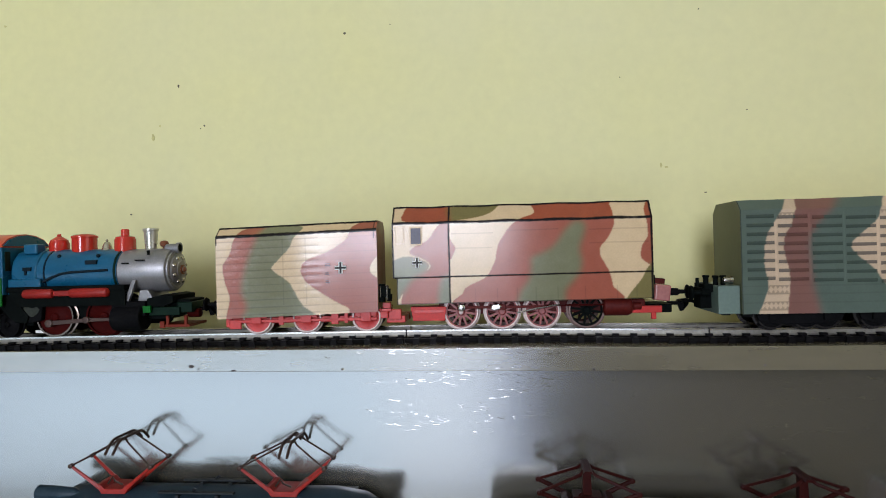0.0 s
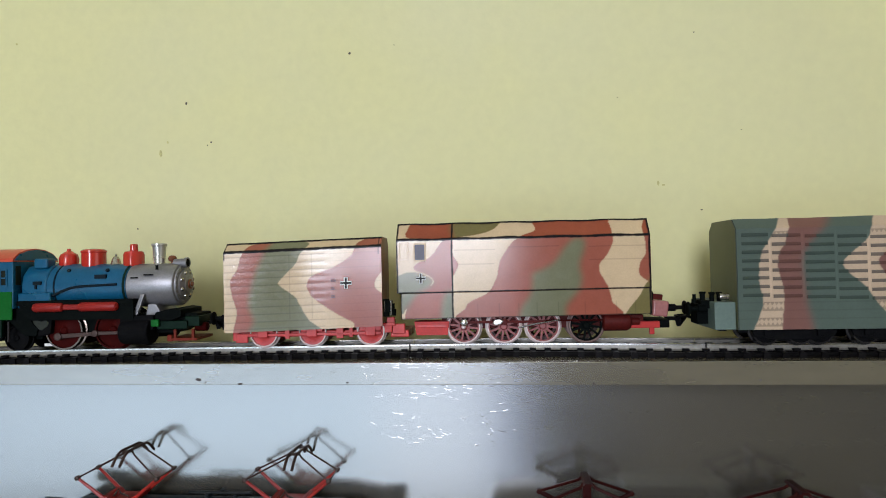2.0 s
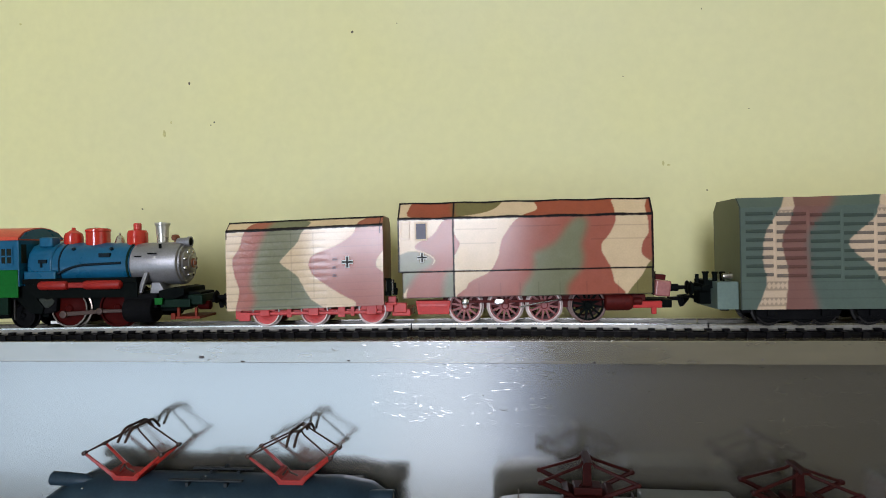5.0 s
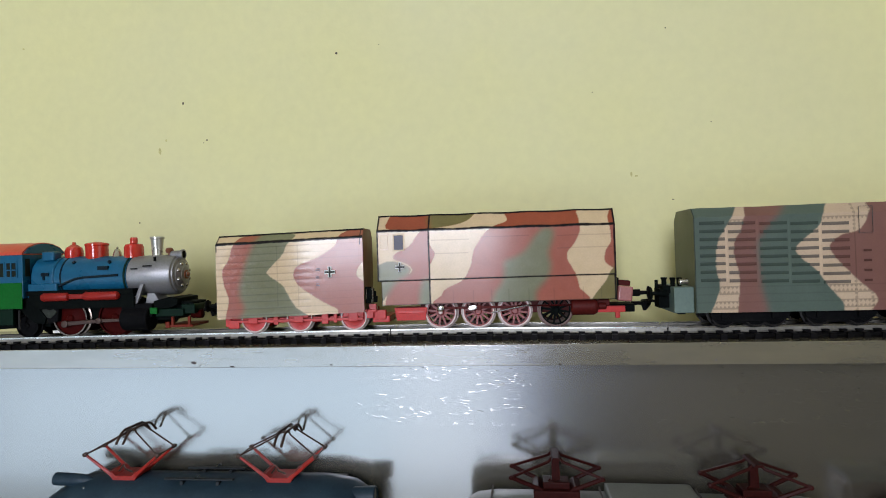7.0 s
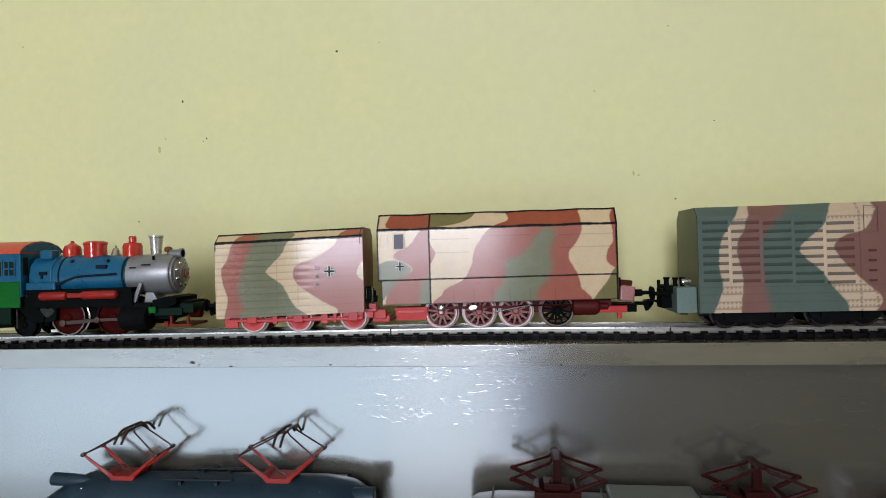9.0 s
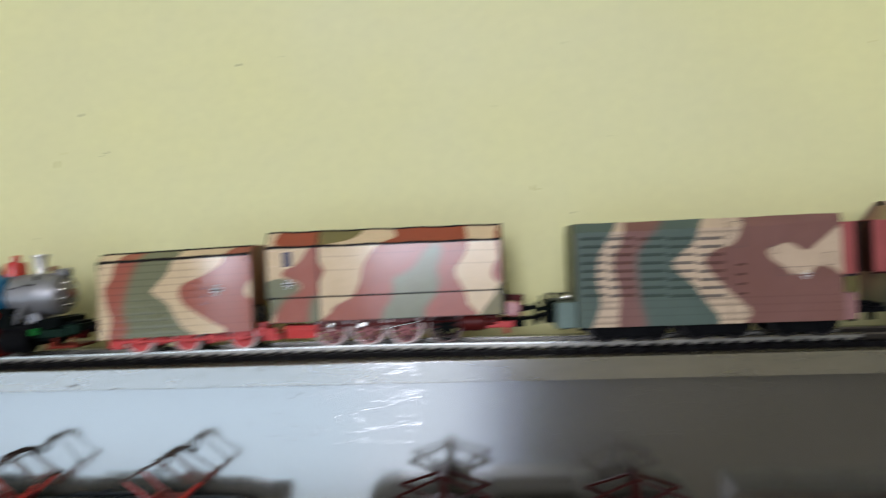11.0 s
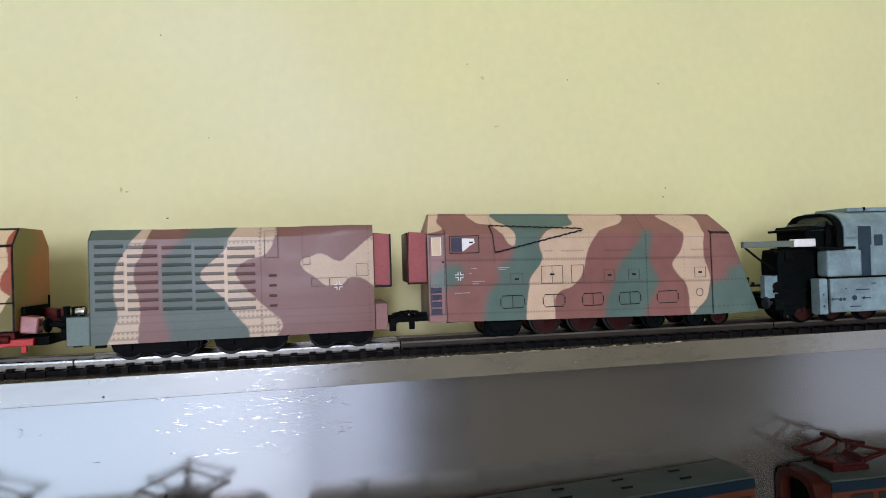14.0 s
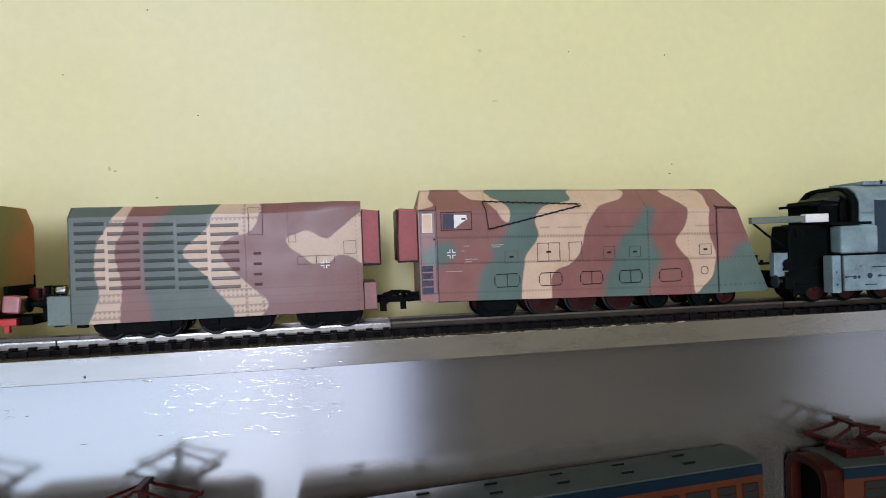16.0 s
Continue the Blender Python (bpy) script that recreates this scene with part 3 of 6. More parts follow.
CAMO_LOUVRED.append(("brown", [(70.9, 45.3), (107.6, 44.6), (106.9, -2.4), (69.4, -1.9), (68.8, 4.1), (66.6, 7.4), (61.4, 12.1), (56.1, 17.9), (52.6, 22.6), (51.7, 26.3), (56.1, 29.9), (62.2, 31.5), (65.3, 35.2), (67.1, 39.3)]))
CAMO_LOUVRED.append(("sand", [(106.6, 38), (96.7, 32.2), (92.2, 28.6), (89.6, 28.7), (86.1, 30.7), (83.4, 31.6), (79.9, 30.5), (76.3, 29.2), (76.8, 25.9), (79.8, 23.5), (82.5, 21.5), (84.6, 19.4), (87.7, 18.6), (92.2, 19.3), (94.8, 21.6), (99.3, 21.4), (106.3, 18.8)]))
CAMO_RAILCAR = []
CAMO_RAILCAR.append(("sand", [(-12.8, 48.7), (-2, 48.5), (-2.8, 43.5), (-1.3, 40), (-9.9, 38.1), (-13.1, 38.7)]))
CAMO_RAILCAR.append(("sand", [(11.7, 47.8), (24, 47.6), (24.5, 44.1), (29.8, 41), (31.9, 36.9), (31.3, 32.9), (28.7, 33.5), (25.5, 38), (21.3, 41.9), (15.4, 43.2)]))
CAMO_RAILCAR.append(("green", [(24, 47.6), (62.8, 47.5), (61.2, 43), (57.9, 41.5), (47.1, 39.7), (42.9, 35.7), (42.6, 31.7), (44.2, 27.6), (42.5, 23.6), (38.1, 18.6), (37, 12.5), (36.3, 6.5), (36.8, -2.2), (17.8, -1.8), (17.4, 7.8), (19.2, 12.9), (24.1, 17.9), (23.1, 22.9), (28.5, 25.9), (30.8, 30.9), (31.9, 36.9), (29.8, 41)]))
CAMO_RAILCAR.append(("sand", [(62.8, 47.5), (86.2, 47.3), (85, 43.1), (75.2, 40.2), (71.4, 38.3), (67.6, 33.3), (65.4, 28.3), (64.2, 23.2), (62, 18.2), (57.6, 14.2), (52.1, 12.2), (49.4, 8.2), (48.2, -2.5), (37, -2.2), (36.3, 6.5), (37.2, 12.5), (38.4, 18.6), (42.5, 23.6), (44.2, 27.6), (42.9, 32.7), (44, 36.2), (48.2, 39.7), (57.9, 41.5), (61.2, 43)]))
CAMO_RAILCAR.append(("green", [(-6, 20.5), (0.5, 24.4), (4.8, 24.8), (7.2, 23), (8, 20.2), (5.8, 17.2), (0.9, 14.8), (-6.1, 14.9)]))
CAMO_RAILCAR.append(("green", [(75.1, -3), (74.4, 7.7), (77.2, 12.8), (79.4, 18.9), (81.6, 23.9), (81.8, 25.2), (85.9, 28.4), (91.3, 34.4), (93.7, 39), (97.9, 39), (97.3, 33.2), (96.1, 27.7), (97.8, 22.1), (100.8, 16.5), (98.4, 10.9), (95.4, 5.4), (91.1, -1.8)]))
CAMO_RAILCAR.append(("sand", [(106.3, 46.9), (124.6, 46.6), (124.8, 38.9), (124.2, 30.5), (124.8, 25), (127.2, 18.2), (126.6, 12.6), (124.8, 7.1), (120, 2.7), (117.5, -0.6), (116.1, 2.8), (115.8, 9.5), (114, 15.1), (109.8, 19.7), (108, 24.1), (112.2, 29.6), (114, 35.2), (113.4, 39), (109.3, 43)]))
CAMO_RAILCAR.append(("green", [(127.2, 13.2), (130.8, 15.3), (135, 16.9), (138, 21.4), (145.2, 22.9), (154.9, 22.7), (155, -2.5), (117.5, -1.8), (120, 2.1), (125.4, 7.1)]))


def smooth_loop(pts, steps=7):
    p, out = np.array(pts, float), []
    for i in range(len(p)):
        a, b, c, d = p[i - 1], p[i], p[(i + 1) % len(p)], p[(i + 2) % len(p)]
        for k in range(steps):
            t = k / steps
            out.append(0.5 * (2 * b + (c - a) * t + (2 * a - 5 * b + 4 * c - d) * t * t + (3 * b - a - 3 * c + d) * t**3))
    return np.array(out)


def inside(s, z, loop):
    hit = np.zeros(s.shape, bool)
    for (x0, y0), (x1, y1) in zip(loop, np.roll(loop, -1, 0)):
        if y0 != y1:
            hit ^= ((y0 > z) != (y1 > z)) & (s < (x1 - x0) * (z - y0) / (y1 - y0) + x0)
    return hit


def spread(a, k):
    """Mean over a square of 2k + 1 cells."""
    for axis in (0, 1):
        pad = [(0, 0)] * 3
        pad[axis] = (k + 1, k)
        c = np.cumsum(np.pad(a, pad, mode="edge"), axis)
        n = a.shape[axis]
        a = (np.take(c, range(2 * k + 1, 2 * k + 1 + n), axis) - np.take(c, range(n), axis)) / (2 * k + 1)
    return a


def airbrush(grid):
    """Soft edges between the dark paints, crisp ones on the sand colour."""
    dark = (grid[:, :, :1] < 0.43).astype(float)
    soft = grid * dark
    for k in (5, 4):
        soft = spread(soft, k) / np.maximum(spread(dark, k), 0.02) * dark
    return spread(np.where(dark > 0, soft, grid), 1) * 0.6 + np.where(dark > 0, soft, grid) * 0.4


def camo(layers, base, shades):
    loops = [(shades[c], smooth_loop(p)) for c, p in layers]

    def paint(s, z):
        col = np.tile(np.array(shades[base], float), (s.size, 1))
        wob = 0.05 * np.sin(s * 0.9 + z) + 0.04 * np.sin(z * 1.3 - s * 0.7)
        for c, loop in loops:
            col[inside(s + wob, z + 0.7 * wob, loop)] = c
        m = int(np.argmax(s != s[0])) or s.size
        return airbrush(col.reshape(-1, m, 3)).reshape(-1, 3) if m > 60 and s.size > 4 * m else col

    return paint


def ink(col, s, z, centre, width, along=(-99, 999), level=1.0, flat=True):
    """A drawn line at one height (flat) or at one length of the body, a little uneven."""
    q, r = (z, s) if flat else (s, z)
    wide = np.maximum(width * (1 + 0.08 * np.sin(r * 0.7) + 0.06 * np.sin(r * 1.9 + 1)), 0.36)
    cover = np.clip((wide / 2 - np.abs(q - centre - 0.05 * np.sin(r * 0.3))) / 0.26 + 0.5, 0, 1) * level
    cover = (cover * ((r > along[0]) & (r < along[1])))[:, None]
    col[:] = col * (1 - cover) + np.array(PAINTS["ink"]) * cover


def paint_mesh(name, verts, faces, colours, material):
    me = bpy.data.meshes.new(name)
    me.from_pydata((np.asarray(verts) * 0.001).tolist(), [], [tuple(f) for f in faces])
    at = me.attributes.new("paint", "FLOAT_COLOR", "POINT")
    at.data.foreach_set("color", np.c_[colours, np.ones(len(verts))].astype(np.float32).ravel())
    me.materials.append(material)
    me.shade_smooth()
    me.set_sharp_from_angle(angle=radians(28))
    return me


def shell(name, parent, s0, s1, section, paint, material, label="", shape=None, step=0.26, rear=4.0):
    """A body swept along its length. section: (y, z, fine) corners from the front's lower edge over the roof to the rear's."""
    ys, zs = [], []
    for (y0, z0, fine), (y1, z1, _) in zip(section, section[1:]):
        n = max(1, int(math.hypot(y1 - y0, z1 - z0) / (step if fine else rear)))
        ys += [y0 + (y1 - y0) * k / n for k in range(n)]
        zs += [z0 + (z1 - z0) * k / n for k in range(n)]
    ys.append(section[-1][0])
    zs.append(section[-1][1])
    n, m = int((s1 - s0) / step) + 1, len(ys)
    s = np.repeat(np.linspace(s0, s1, n), m)
    y, z = np.tile(ys, n), np.tile(zs, n)
    col = paint(s, z)
    x, y, z = shape(s, y, z) if shape else (s, y, z)
    i, j = np.meshgrid(np.arange(n - 1), np.arange(m - 1), indexing="ij")
    a = (i * m + j).ravel()
    faces = np.c_[a, a + m, a + m + 1, a + 1].tolist()
    ob = new(name, paint_mesh(name, np.c_[x, y, z], faces, col, material))
    ob.parent = parent
    return tagged(ob, label) if label else ob


def end_wall(parent, s, section, shades, shape=None, label="", seed=1.0):
    """The closed end of a body. shades: a colour at the front edge, one at the rear edge and one low down, softly blended."""
    half = [(y, z) for y, z, _ in section if y < 0]
    zs = np.linspace(half[0][1], half[-1][1], 44)
    edge = np.interp(zs, [z for _, z in half], [y for y, _ in half])
    n, m = 26, len(zs)
    y = np.concatenate([np.linspace(e, -e, n) for e in edge])
    z = np.repeat(zs, n)
    u, v = y / (abs(edge.min()) * 2) + 0.5, (z - zs[0]) / (zs[-1] - zs[0])
    k = 1 / (1 + np.exp(-9 * (u - 0.55 - 0.18 * np.sin(v * 5 + seed) - 0.06 * np.sin(v * 17))))
    low = 1 / (1 + np.exp(14 * (v - 0.22 - 0.08 * np.sin(u * 6 + seed))))
    a, b, c = (np.array(q) for q in shades)
    col = (a * (1 - k[:, None]) + b * k[:, None]) * (1 - low[:, None]) + c * low[:, None]
    x = np.full(y.shape, float(s))
    x, y, z = shape(x, y, z) if shape else (x, y, z)
    f = [(i * n + j, i * n + j + 1, (i + 1) * n + j + 1, (i + 1) * n + j) for i in range(m - 1) for j in range(n - 1)]
    ob = new("end_wall", paint_mesh("end_wall", np.c_[x, y, z], f, col, CARD_MATT))
    ob.parent = parent
    return tagged(ob, label) if label else ob


def printed_bar(name, parent, s0, s1, y, z0, z1, paint, lift, shade, proud=0.16):
    """A slat in the body's own camouflage colours, printed darker, standing a little proud. lift: body's lower edge."""
    n = max(2, int((s1 - s0) / 0.5))
    s = np.linspace(s0, s1, n)
    v, f = [], []
    for k, (yy, zz) in enumerate(((y, z0), (y - proud, z0 + 0.12), (y - proud, z1 - 0.12), (y, z1))):
        v += [(q, yy, zz + lift) for q in s]
    for k in range(3):
        f += [(k * n + i, k * n + i + 1, (k + 1) * n + i + 1, (k + 1) * n + i) for i in range(n - 1)]
    f += [(0, n, 2 * n, 3 * n), (4 * n - 1, 3 * n - 1, 2 * n - 1, n - 1)]
    col = np.minimum(paint(np.tile(s, 4), np.full(4 * n, (z0 + z1) / 2)) * shade, (0.135, 0.105, 0.082))
    ob = new(name, paint_mesh(name, v, f, col, CARD_MATT))
    ob.parent = parent
    return ob


def frame_lines(x0, x1, y, z0, z1, w, cut=0.0, split=False):
    """A drawn rectangle as four thin strips, its corners nicked where cut is given."""
    g = Geo()
    for a, b, c, d in ((x0 + cut, x1 - cut, z0, z0 + w), (x0 + cut, x1 - cut, z1 - w, z1), (x0, x0 + w, z0 + w + cut, z1 - w - cut), (x1 - w, x1, z0 + w + cut, z1 - w - cut)):
        g.box(a, b, y - 0.10, y + 0.05, c, d)
    if cut:
        for cx in (x0 + cut * 0.6, x1 - cut * 0.6 - w):
            for cz in (z0 + cut * 0.6, z1 - cut * 0.6 - w):
                g.box(cx, cx + w, y - 0.10, y + 0.05, cz, cz + w)
    if split:
        m = (x0 + x1) / 2
        g.box(m - w / 3, m + w / 3, y - 0.08, y + 0.05, z0 + w, z1 - w)
    return g


def cross_mark(parent, x, y, z, size, dark=True):
    a, b = size, size * 0.16
    if dark:
        part("cross_marking", Geo().box(x - a, x + a, y - 0.08, y, z - b * 2.2, z + b * 2.2).box(x - b * 2.2, x + b * 2.2, y - 0.079, y, z - a, z + a), WHITE_INK, parent, "pale outlined cross marking")
        part("cross_bar", Geo().box(x - a * 0.95, x + a * 0.95, y - 0.16, y, z - b, z + b).box(x - b, x + b, y - 0.159, y, z - a * 0.95, z + a * 0.95), INK, parent)
    else:
        g = Geo()
        for sx in (-1, 1):
            for sz in (-1, 1):
                g.box(x + sx * b * 1.2, x + sx * a, y - 0.1, y, z + sz * b * 1.2, z + sz * b * 2.4) if sx > 0 else g.box(x - a, x - b * 1.2, y - 0.1, y, min(z + sz * b * 1.2, z + sz * b * 2.4), max(z + sz * b * 1.2, z + sz * b * 2.4))
                g.box(min(x + sx * b * 1.2, x + sx * b * 2.4), max(x + sx * b * 1.2, x + sx * b * 2.4), y - 0.101, y, min(z + sz * b * 1.2, z + sz * a), max(z + sz * b * 1.2, z + sz * a))
        part("cross_marking", g, WHITE_INK, parent, "white outlined cross marking")


def wheel(parent, x, y, r, colour, rim, spokes=0, z=None, face=-1, width=2.2, name="wheel"):
    """A wheel with flange; its outer side looks along face * y."""
    z = r if z is None else z
    g = Geo().lathe((x, y, z), (0, face, 0), [(r * 0.16, 0), (r * 0.22, width * 0.9), (r * 0.16, width * 1.15)], 14)
    if spokes:
        g.lathe((x, y, z), (0, face, 0), [(r * 0.82, 0.1), (r * 0.82, width * 0.9), (r * 0.95, width * 0.9), (r * 0.95, 0.1), (r * 0.82, 0.1)], 30)
    else:
        g.lathe((x, y, z), (0, face, 0), [(r * 0.93, 0.1), (r * 0.93, width * 0.55), (r * 0.60, width * 0.45), (r * 0.3, width * 0.8), (r * 0.1, width * 0.9)], 28)
    ob = part(name, g, colour, parent)
    if spokes:
        a, b = width * 0.25 * face, width * 0.75 * face
        me = Geo().prism([(r * 0.15, r * 0.075), (r * 0.15, -r * 0.075), (r * 0.86, -r * 0.05), (r * 0.86, r * 0.05)], min(a, b), max(a, b)).mesh("spoke", colour)
        for k in range(spokes):
            piece("spoke", me, ob, pose(x * 0.001, y * 0.001, z * 0.001, 0, 360 * (k + 0.3) / spokes, 0))
    t = Geo().lathe((x, y, z), (0, face, 0), [(r * 0.90, width * 0.2), (r * 0.90, width), (r * 0.98, width), (r, width * 0.8), (r, 0.2), (r + 0.7, 0), (r + 0.7, -0.7), (r * 0.9, -0.7), (r * 0.90, width * 0.2)], 34)
    part("rim", t, rim, ob)
    return ob


def buffer(parent, x, y, z, d, colour=None):
    """A round-headed buffer that points along d * x."""
    g = Geo().lathe((x, y, z), (d, 0, 0), [(1.5, 0), (1.5, 3.0), (0.9, 3.1), (0.8, 6.0), (2.6, 6.3), (2.9, 6.7), (2.4, 7.3), (0.8, 7.6)], 18)
    return part("buffer", g, colour or BLACK, parent, "round-headed buffer")


def coupler(parent, x, y, z, d):
    """A model coupling: shank, loop and hook."""
    g = Geo().box(min(x, x + d * 6), max(x, x + d * 6), y - 1.6, y + 1.6, z - 0.7, z + 0.7)
    g.tube([(x + d * 5, y - 3.4, z + 0.8), (x + d * 9, y - 3.4, z + 1.2), (x + d * 10.5, y - 3.3, z + 0.2), (x + d * 10.5, y + 3.3, z + 0.2), (x + d * 9, y + 3.4, z + 1.2), (x + d * 5, y + 3.4, z + 0.8)], 0.5, 7)
    g.tube([(x + d * 5, y - 3.4, z + 0.8), (x + d * 4.6, y, z + 0.8), (x + d * 5, y + 3.4, z + 0.8)], 0.55, 7)
    g.prism([(x + d * 4, z - 0.6), (x + d * 8.2, z - 0.4), (x + d * 8.6, z + 1.6), (x + d * 7.7, z + 1.6), (x + d * 7.3, z + 0.4), (x + d * 6.2, z - 0.2), (x + d * 6.0, z - 3.2), (x + d * 4.9, z - 3.4)], y - 0.8, y + 0.8)
    return part("coupling", g, BLACK, parent, "black plastic hook coupling")


TEAL_SHADES = dict(PAINTS, sand=(0.49, 0.36, 0.245), teal=(0.072, 0.100, 0.080), green=(0.072, 0.100, 0.080), brown=(0.170, 0.074, 0.058), red=(0.170, 0.074, 0.058))



def settle(ob, names):
    """Lowers the running gear of a card-bodied vehicle on to the rails."""
    for child in ob.children:
        if child.name.split(".")[0] in names:
            child.location.z += Z_RAIL - Z_BODY


GEAR = ("wheel", "axle", "axle_box", "bogie_frame", "coupling_rod", "piston_rod", "crosshead", "crank_pin", "hub_cap", "valve_rod")

# -- short three-axle tender wagon --
W = 13.5
tender = thing("armoured_tender_wagon", "short camouflage card tender wagon on a red three-axle chassis", "train wagon", (-0.0945, 0.2548, Z_BODY), "armoured train", rz=5.0)
tender_camo = camo(CAMO_TENDER, "sand", PAINTS)


def tender_paint(s, z):
    col = tender_camo(s, z - 3.3)
    slat = (np.mod(z - 3.3, 3.05) < 0.5) & (z < 38) & (s < 43)
    col[slat] *= 0.76
    thin = (np.mod(z - 3.3, 3.05) < 0.35) & (z < 38) & (s >= 43)
    col[thin] *= 0.86
    for q in (28.0, 37.6):
        ink(col, s, z, q, 0.4, flat=False, along=(10, 37.5), level=0.22)
    ink(col, s, z, 39.4, 1.3)
    ink(col, s, z, 43.1, 1.0)
    ink(col, s, z, 0.25, 0.55, flat=False, along=(36, 60))
    ink(col, s, z, 65.8, 0.35, flat=False, along=(36, 60))
    return col


def tender_shape(s, y, z):
    ridge = np.where((y < -W + 0.5) & (z < 39), 0.010 * np.cos((z - 3.3) * 2 * math.pi / 3.05) * np.clip((46 - s) / 4, 0.15, 1), 0)
    return s, y + ridge + 0.35 * np.sin(s * 0.12), z + s * 0.024


tender_section = [(-W, 5.5, 1), (-W, 39.4, 1), (-W + 4.5, 43.4, 1), (W - 4.5, 43.4, 0), (W, 39.4, 0), (W, 5.5, 0)]
shell("body", tender, 0, 67, tender_section, tender_paint, CARD, "camouflage printed card body", shape=tender_shape)
end_wall(tender, 0, tender_section, ((0.50, 0.36, 0.21), (0.30, 0.085, 0.040), (0.150, 0.130, 0.045)), tender_shape, seed=1.0)
end_wall(tender, 67, tender_section, ((0.30, 0.085, 0.040), (0.20, 0.06, 0.035), (0.150, 0.130, 0.045)), tender_shape, seed=2.6)
cross_mark(tender, 52, -W - 0.55, 25.6, 2.4)
for k, (z, w) in enumerate(((26.3, 2.2), (22.8, 1.6), (19.4, 1.7))):
    part("stencil_mark", Geo().box(45.6, 45.6 + w, -W - 0.5, -W - 0.35, z, z + 0.6).box(45.8, 45.4 + w, -W - 0.5, -W - 0.35, z + 0.9, z + 1.2), FADED_INK, tender)
g = Geo().box(3, 67, -9.2, 9.2, 4.2, 6.6)
part("frame", g, CHASSIS_RED, tender, "red plastic underframe", bevel=0.3)
for x in (15.5, 36.5, 61.5):
    wheel(tender, x, -7.6, 6.0, CHASSIS_RED, PALE_TYRE)
    wheel(tender, x, 7.6, 6.0, CHASSIS_RED, TYRE, face=1)
    part("axle", Geo().rod((x, -7.6, 6.0), (x, 7.6, 6.0), 1.0), BLACK, tender)
    part("axle_box", Geo().box(x - 2.2, x + 2.2, -11.6, -9.6, 4.3, 8.8).box(x - 4.6, x + 4.6, -11.2, -9.8, 6.4, 9.4).box(x - 6.4, x + 6.4, -11.0, -9.9, 8.4, 9.4), CHASSIS_RED, tender, bevel=0.3)
part("side_frame", Geo().box(8, 66, -11.2, -10.0, 4.8, 5.9).box(8, 66, -11.0, -10.2, 8.4, 9.4).box(25, 27, -11.2, -10.0, 3.6, 8.4).box(47, 50, -11.2, -10.0, 3.4, 8.4).box(52.5, 54, -11.2, -10.0, 3.8, 8.4), CHASSIS_RED, tender, bevel=0.2)
part("step", Geo().box(4, 9, -11.0, -9.5, 2.2, 6.0).box(2.5, 5, -10.5, -9, 3.0, 9.5), CHASSIS_RED, tender, bevel=0.3)
part("end_beam", Geo().box(65.5, 70.5, -9.5, 9.5, 5.2, 9.2).box(68, 71.5, -7, -4.5, 6.2, 11.5).box(66, 72, -9.8, -7.6, 8.0, 9.2), CHASSIS_RED, tender, bevel=0.3)
part("end_fitting", Geo().box(67.0, 70.8, -9.6, -6.8, 12.6, 17.4).lathe((68.2, -9.0, 10.8), (0, 0, 1), [(1.4, 0), (1.4, 2), (0.8, 2.4), (0.8, 6.4), (1.5, 6.7), (1.5, 7.4)], 14).lathe((71.2, -8.2, 11.0), (0, 0, 1), [(1.1, 0), (1.3, 2.8), (0.6, 3.0), (0.6, 5.2)], 12), SOOT, tender, "black end fitting with bright edges")
part("bright_post", Geo().rod((70.4, -9.9, 11.5), (70.4, -9.9, 17.8), 0.4).rod((67.6, -9.9, 11.5), (67.6, -9.9, 17.6), 0.3), STEEL, tender)
buffer(tender, 0.5, -9.0, 11.5, -1)
coupler(tender, 1.0, -2.0, 9.0, -1)
settle(tender, GEAR + ("frame", "side_frame", "step", "end_beam"))

# -- engine body with four driving axles --
engine = thing("armoured_steam_engine", "camouflage card-bodied engine with four red spoked driving wheels", "model locomotive", (-0.0205, 0.2625, Z_BODY), "armoured train", rz=0.2)
engine_camo = camo(CAMO_ENGINE, "sand", PAINTS)


def engine_paint(s, z):
    col = engine_camo(s, z - 9.6)
    rust = (z > 43.2) & (col[:, 0] > 0.2) & (col[:, 0] < 0.42)
    col[rust] = col[rust] * (0.95, 0.82, 0.62)
    ink(col, s, z, 43.1, 1.15)
    ink(col, s, z, 50.0, 0.95)
    ink(col, s, z, 20.7, 0.65)
    ink(col, s, z, 23.6, 0.75, flat=False)
    ink(col, s, z, 0.3, 0.8, flat=False)
    ink(col, s, z, 104.1, 0.9, flat=False)
    ink(col, s, z, 9.7, 0.3)
    for a, b, h in ((24.7, 41.7, 38.3), (25.6, 41.4, 32.3), (47, 68, 39.1), (80, 103, 38.6), (80, 103, 33.0)):
        ink(col, s, z, h, 0.30, along=(a, b), level=0.28)
    for q in (34.0, 43.0, 51.0, 58.5, 67.2, 78.0, 90.5, 98.0):
        ink(col, s, z, q, 0.35, flat=False, along=(10, 15.5), level=0.22)
    return col


def engine_shape(s, y, z):
    inset = np.where((z < 20.4) & (s < 3), (3 - s) * 0.55, 0)
    step = np.where((y < -W + 0.3) & (z < 20.5), 0.35, 0)
    return s + inset, y + step + 0.22 * np.sin(s * 0.09), z + 0.010 * s - 0.014 * s * (z - 9.6) / 40 + 0.12 * np.sin(s * 0.3) * (z > 43)


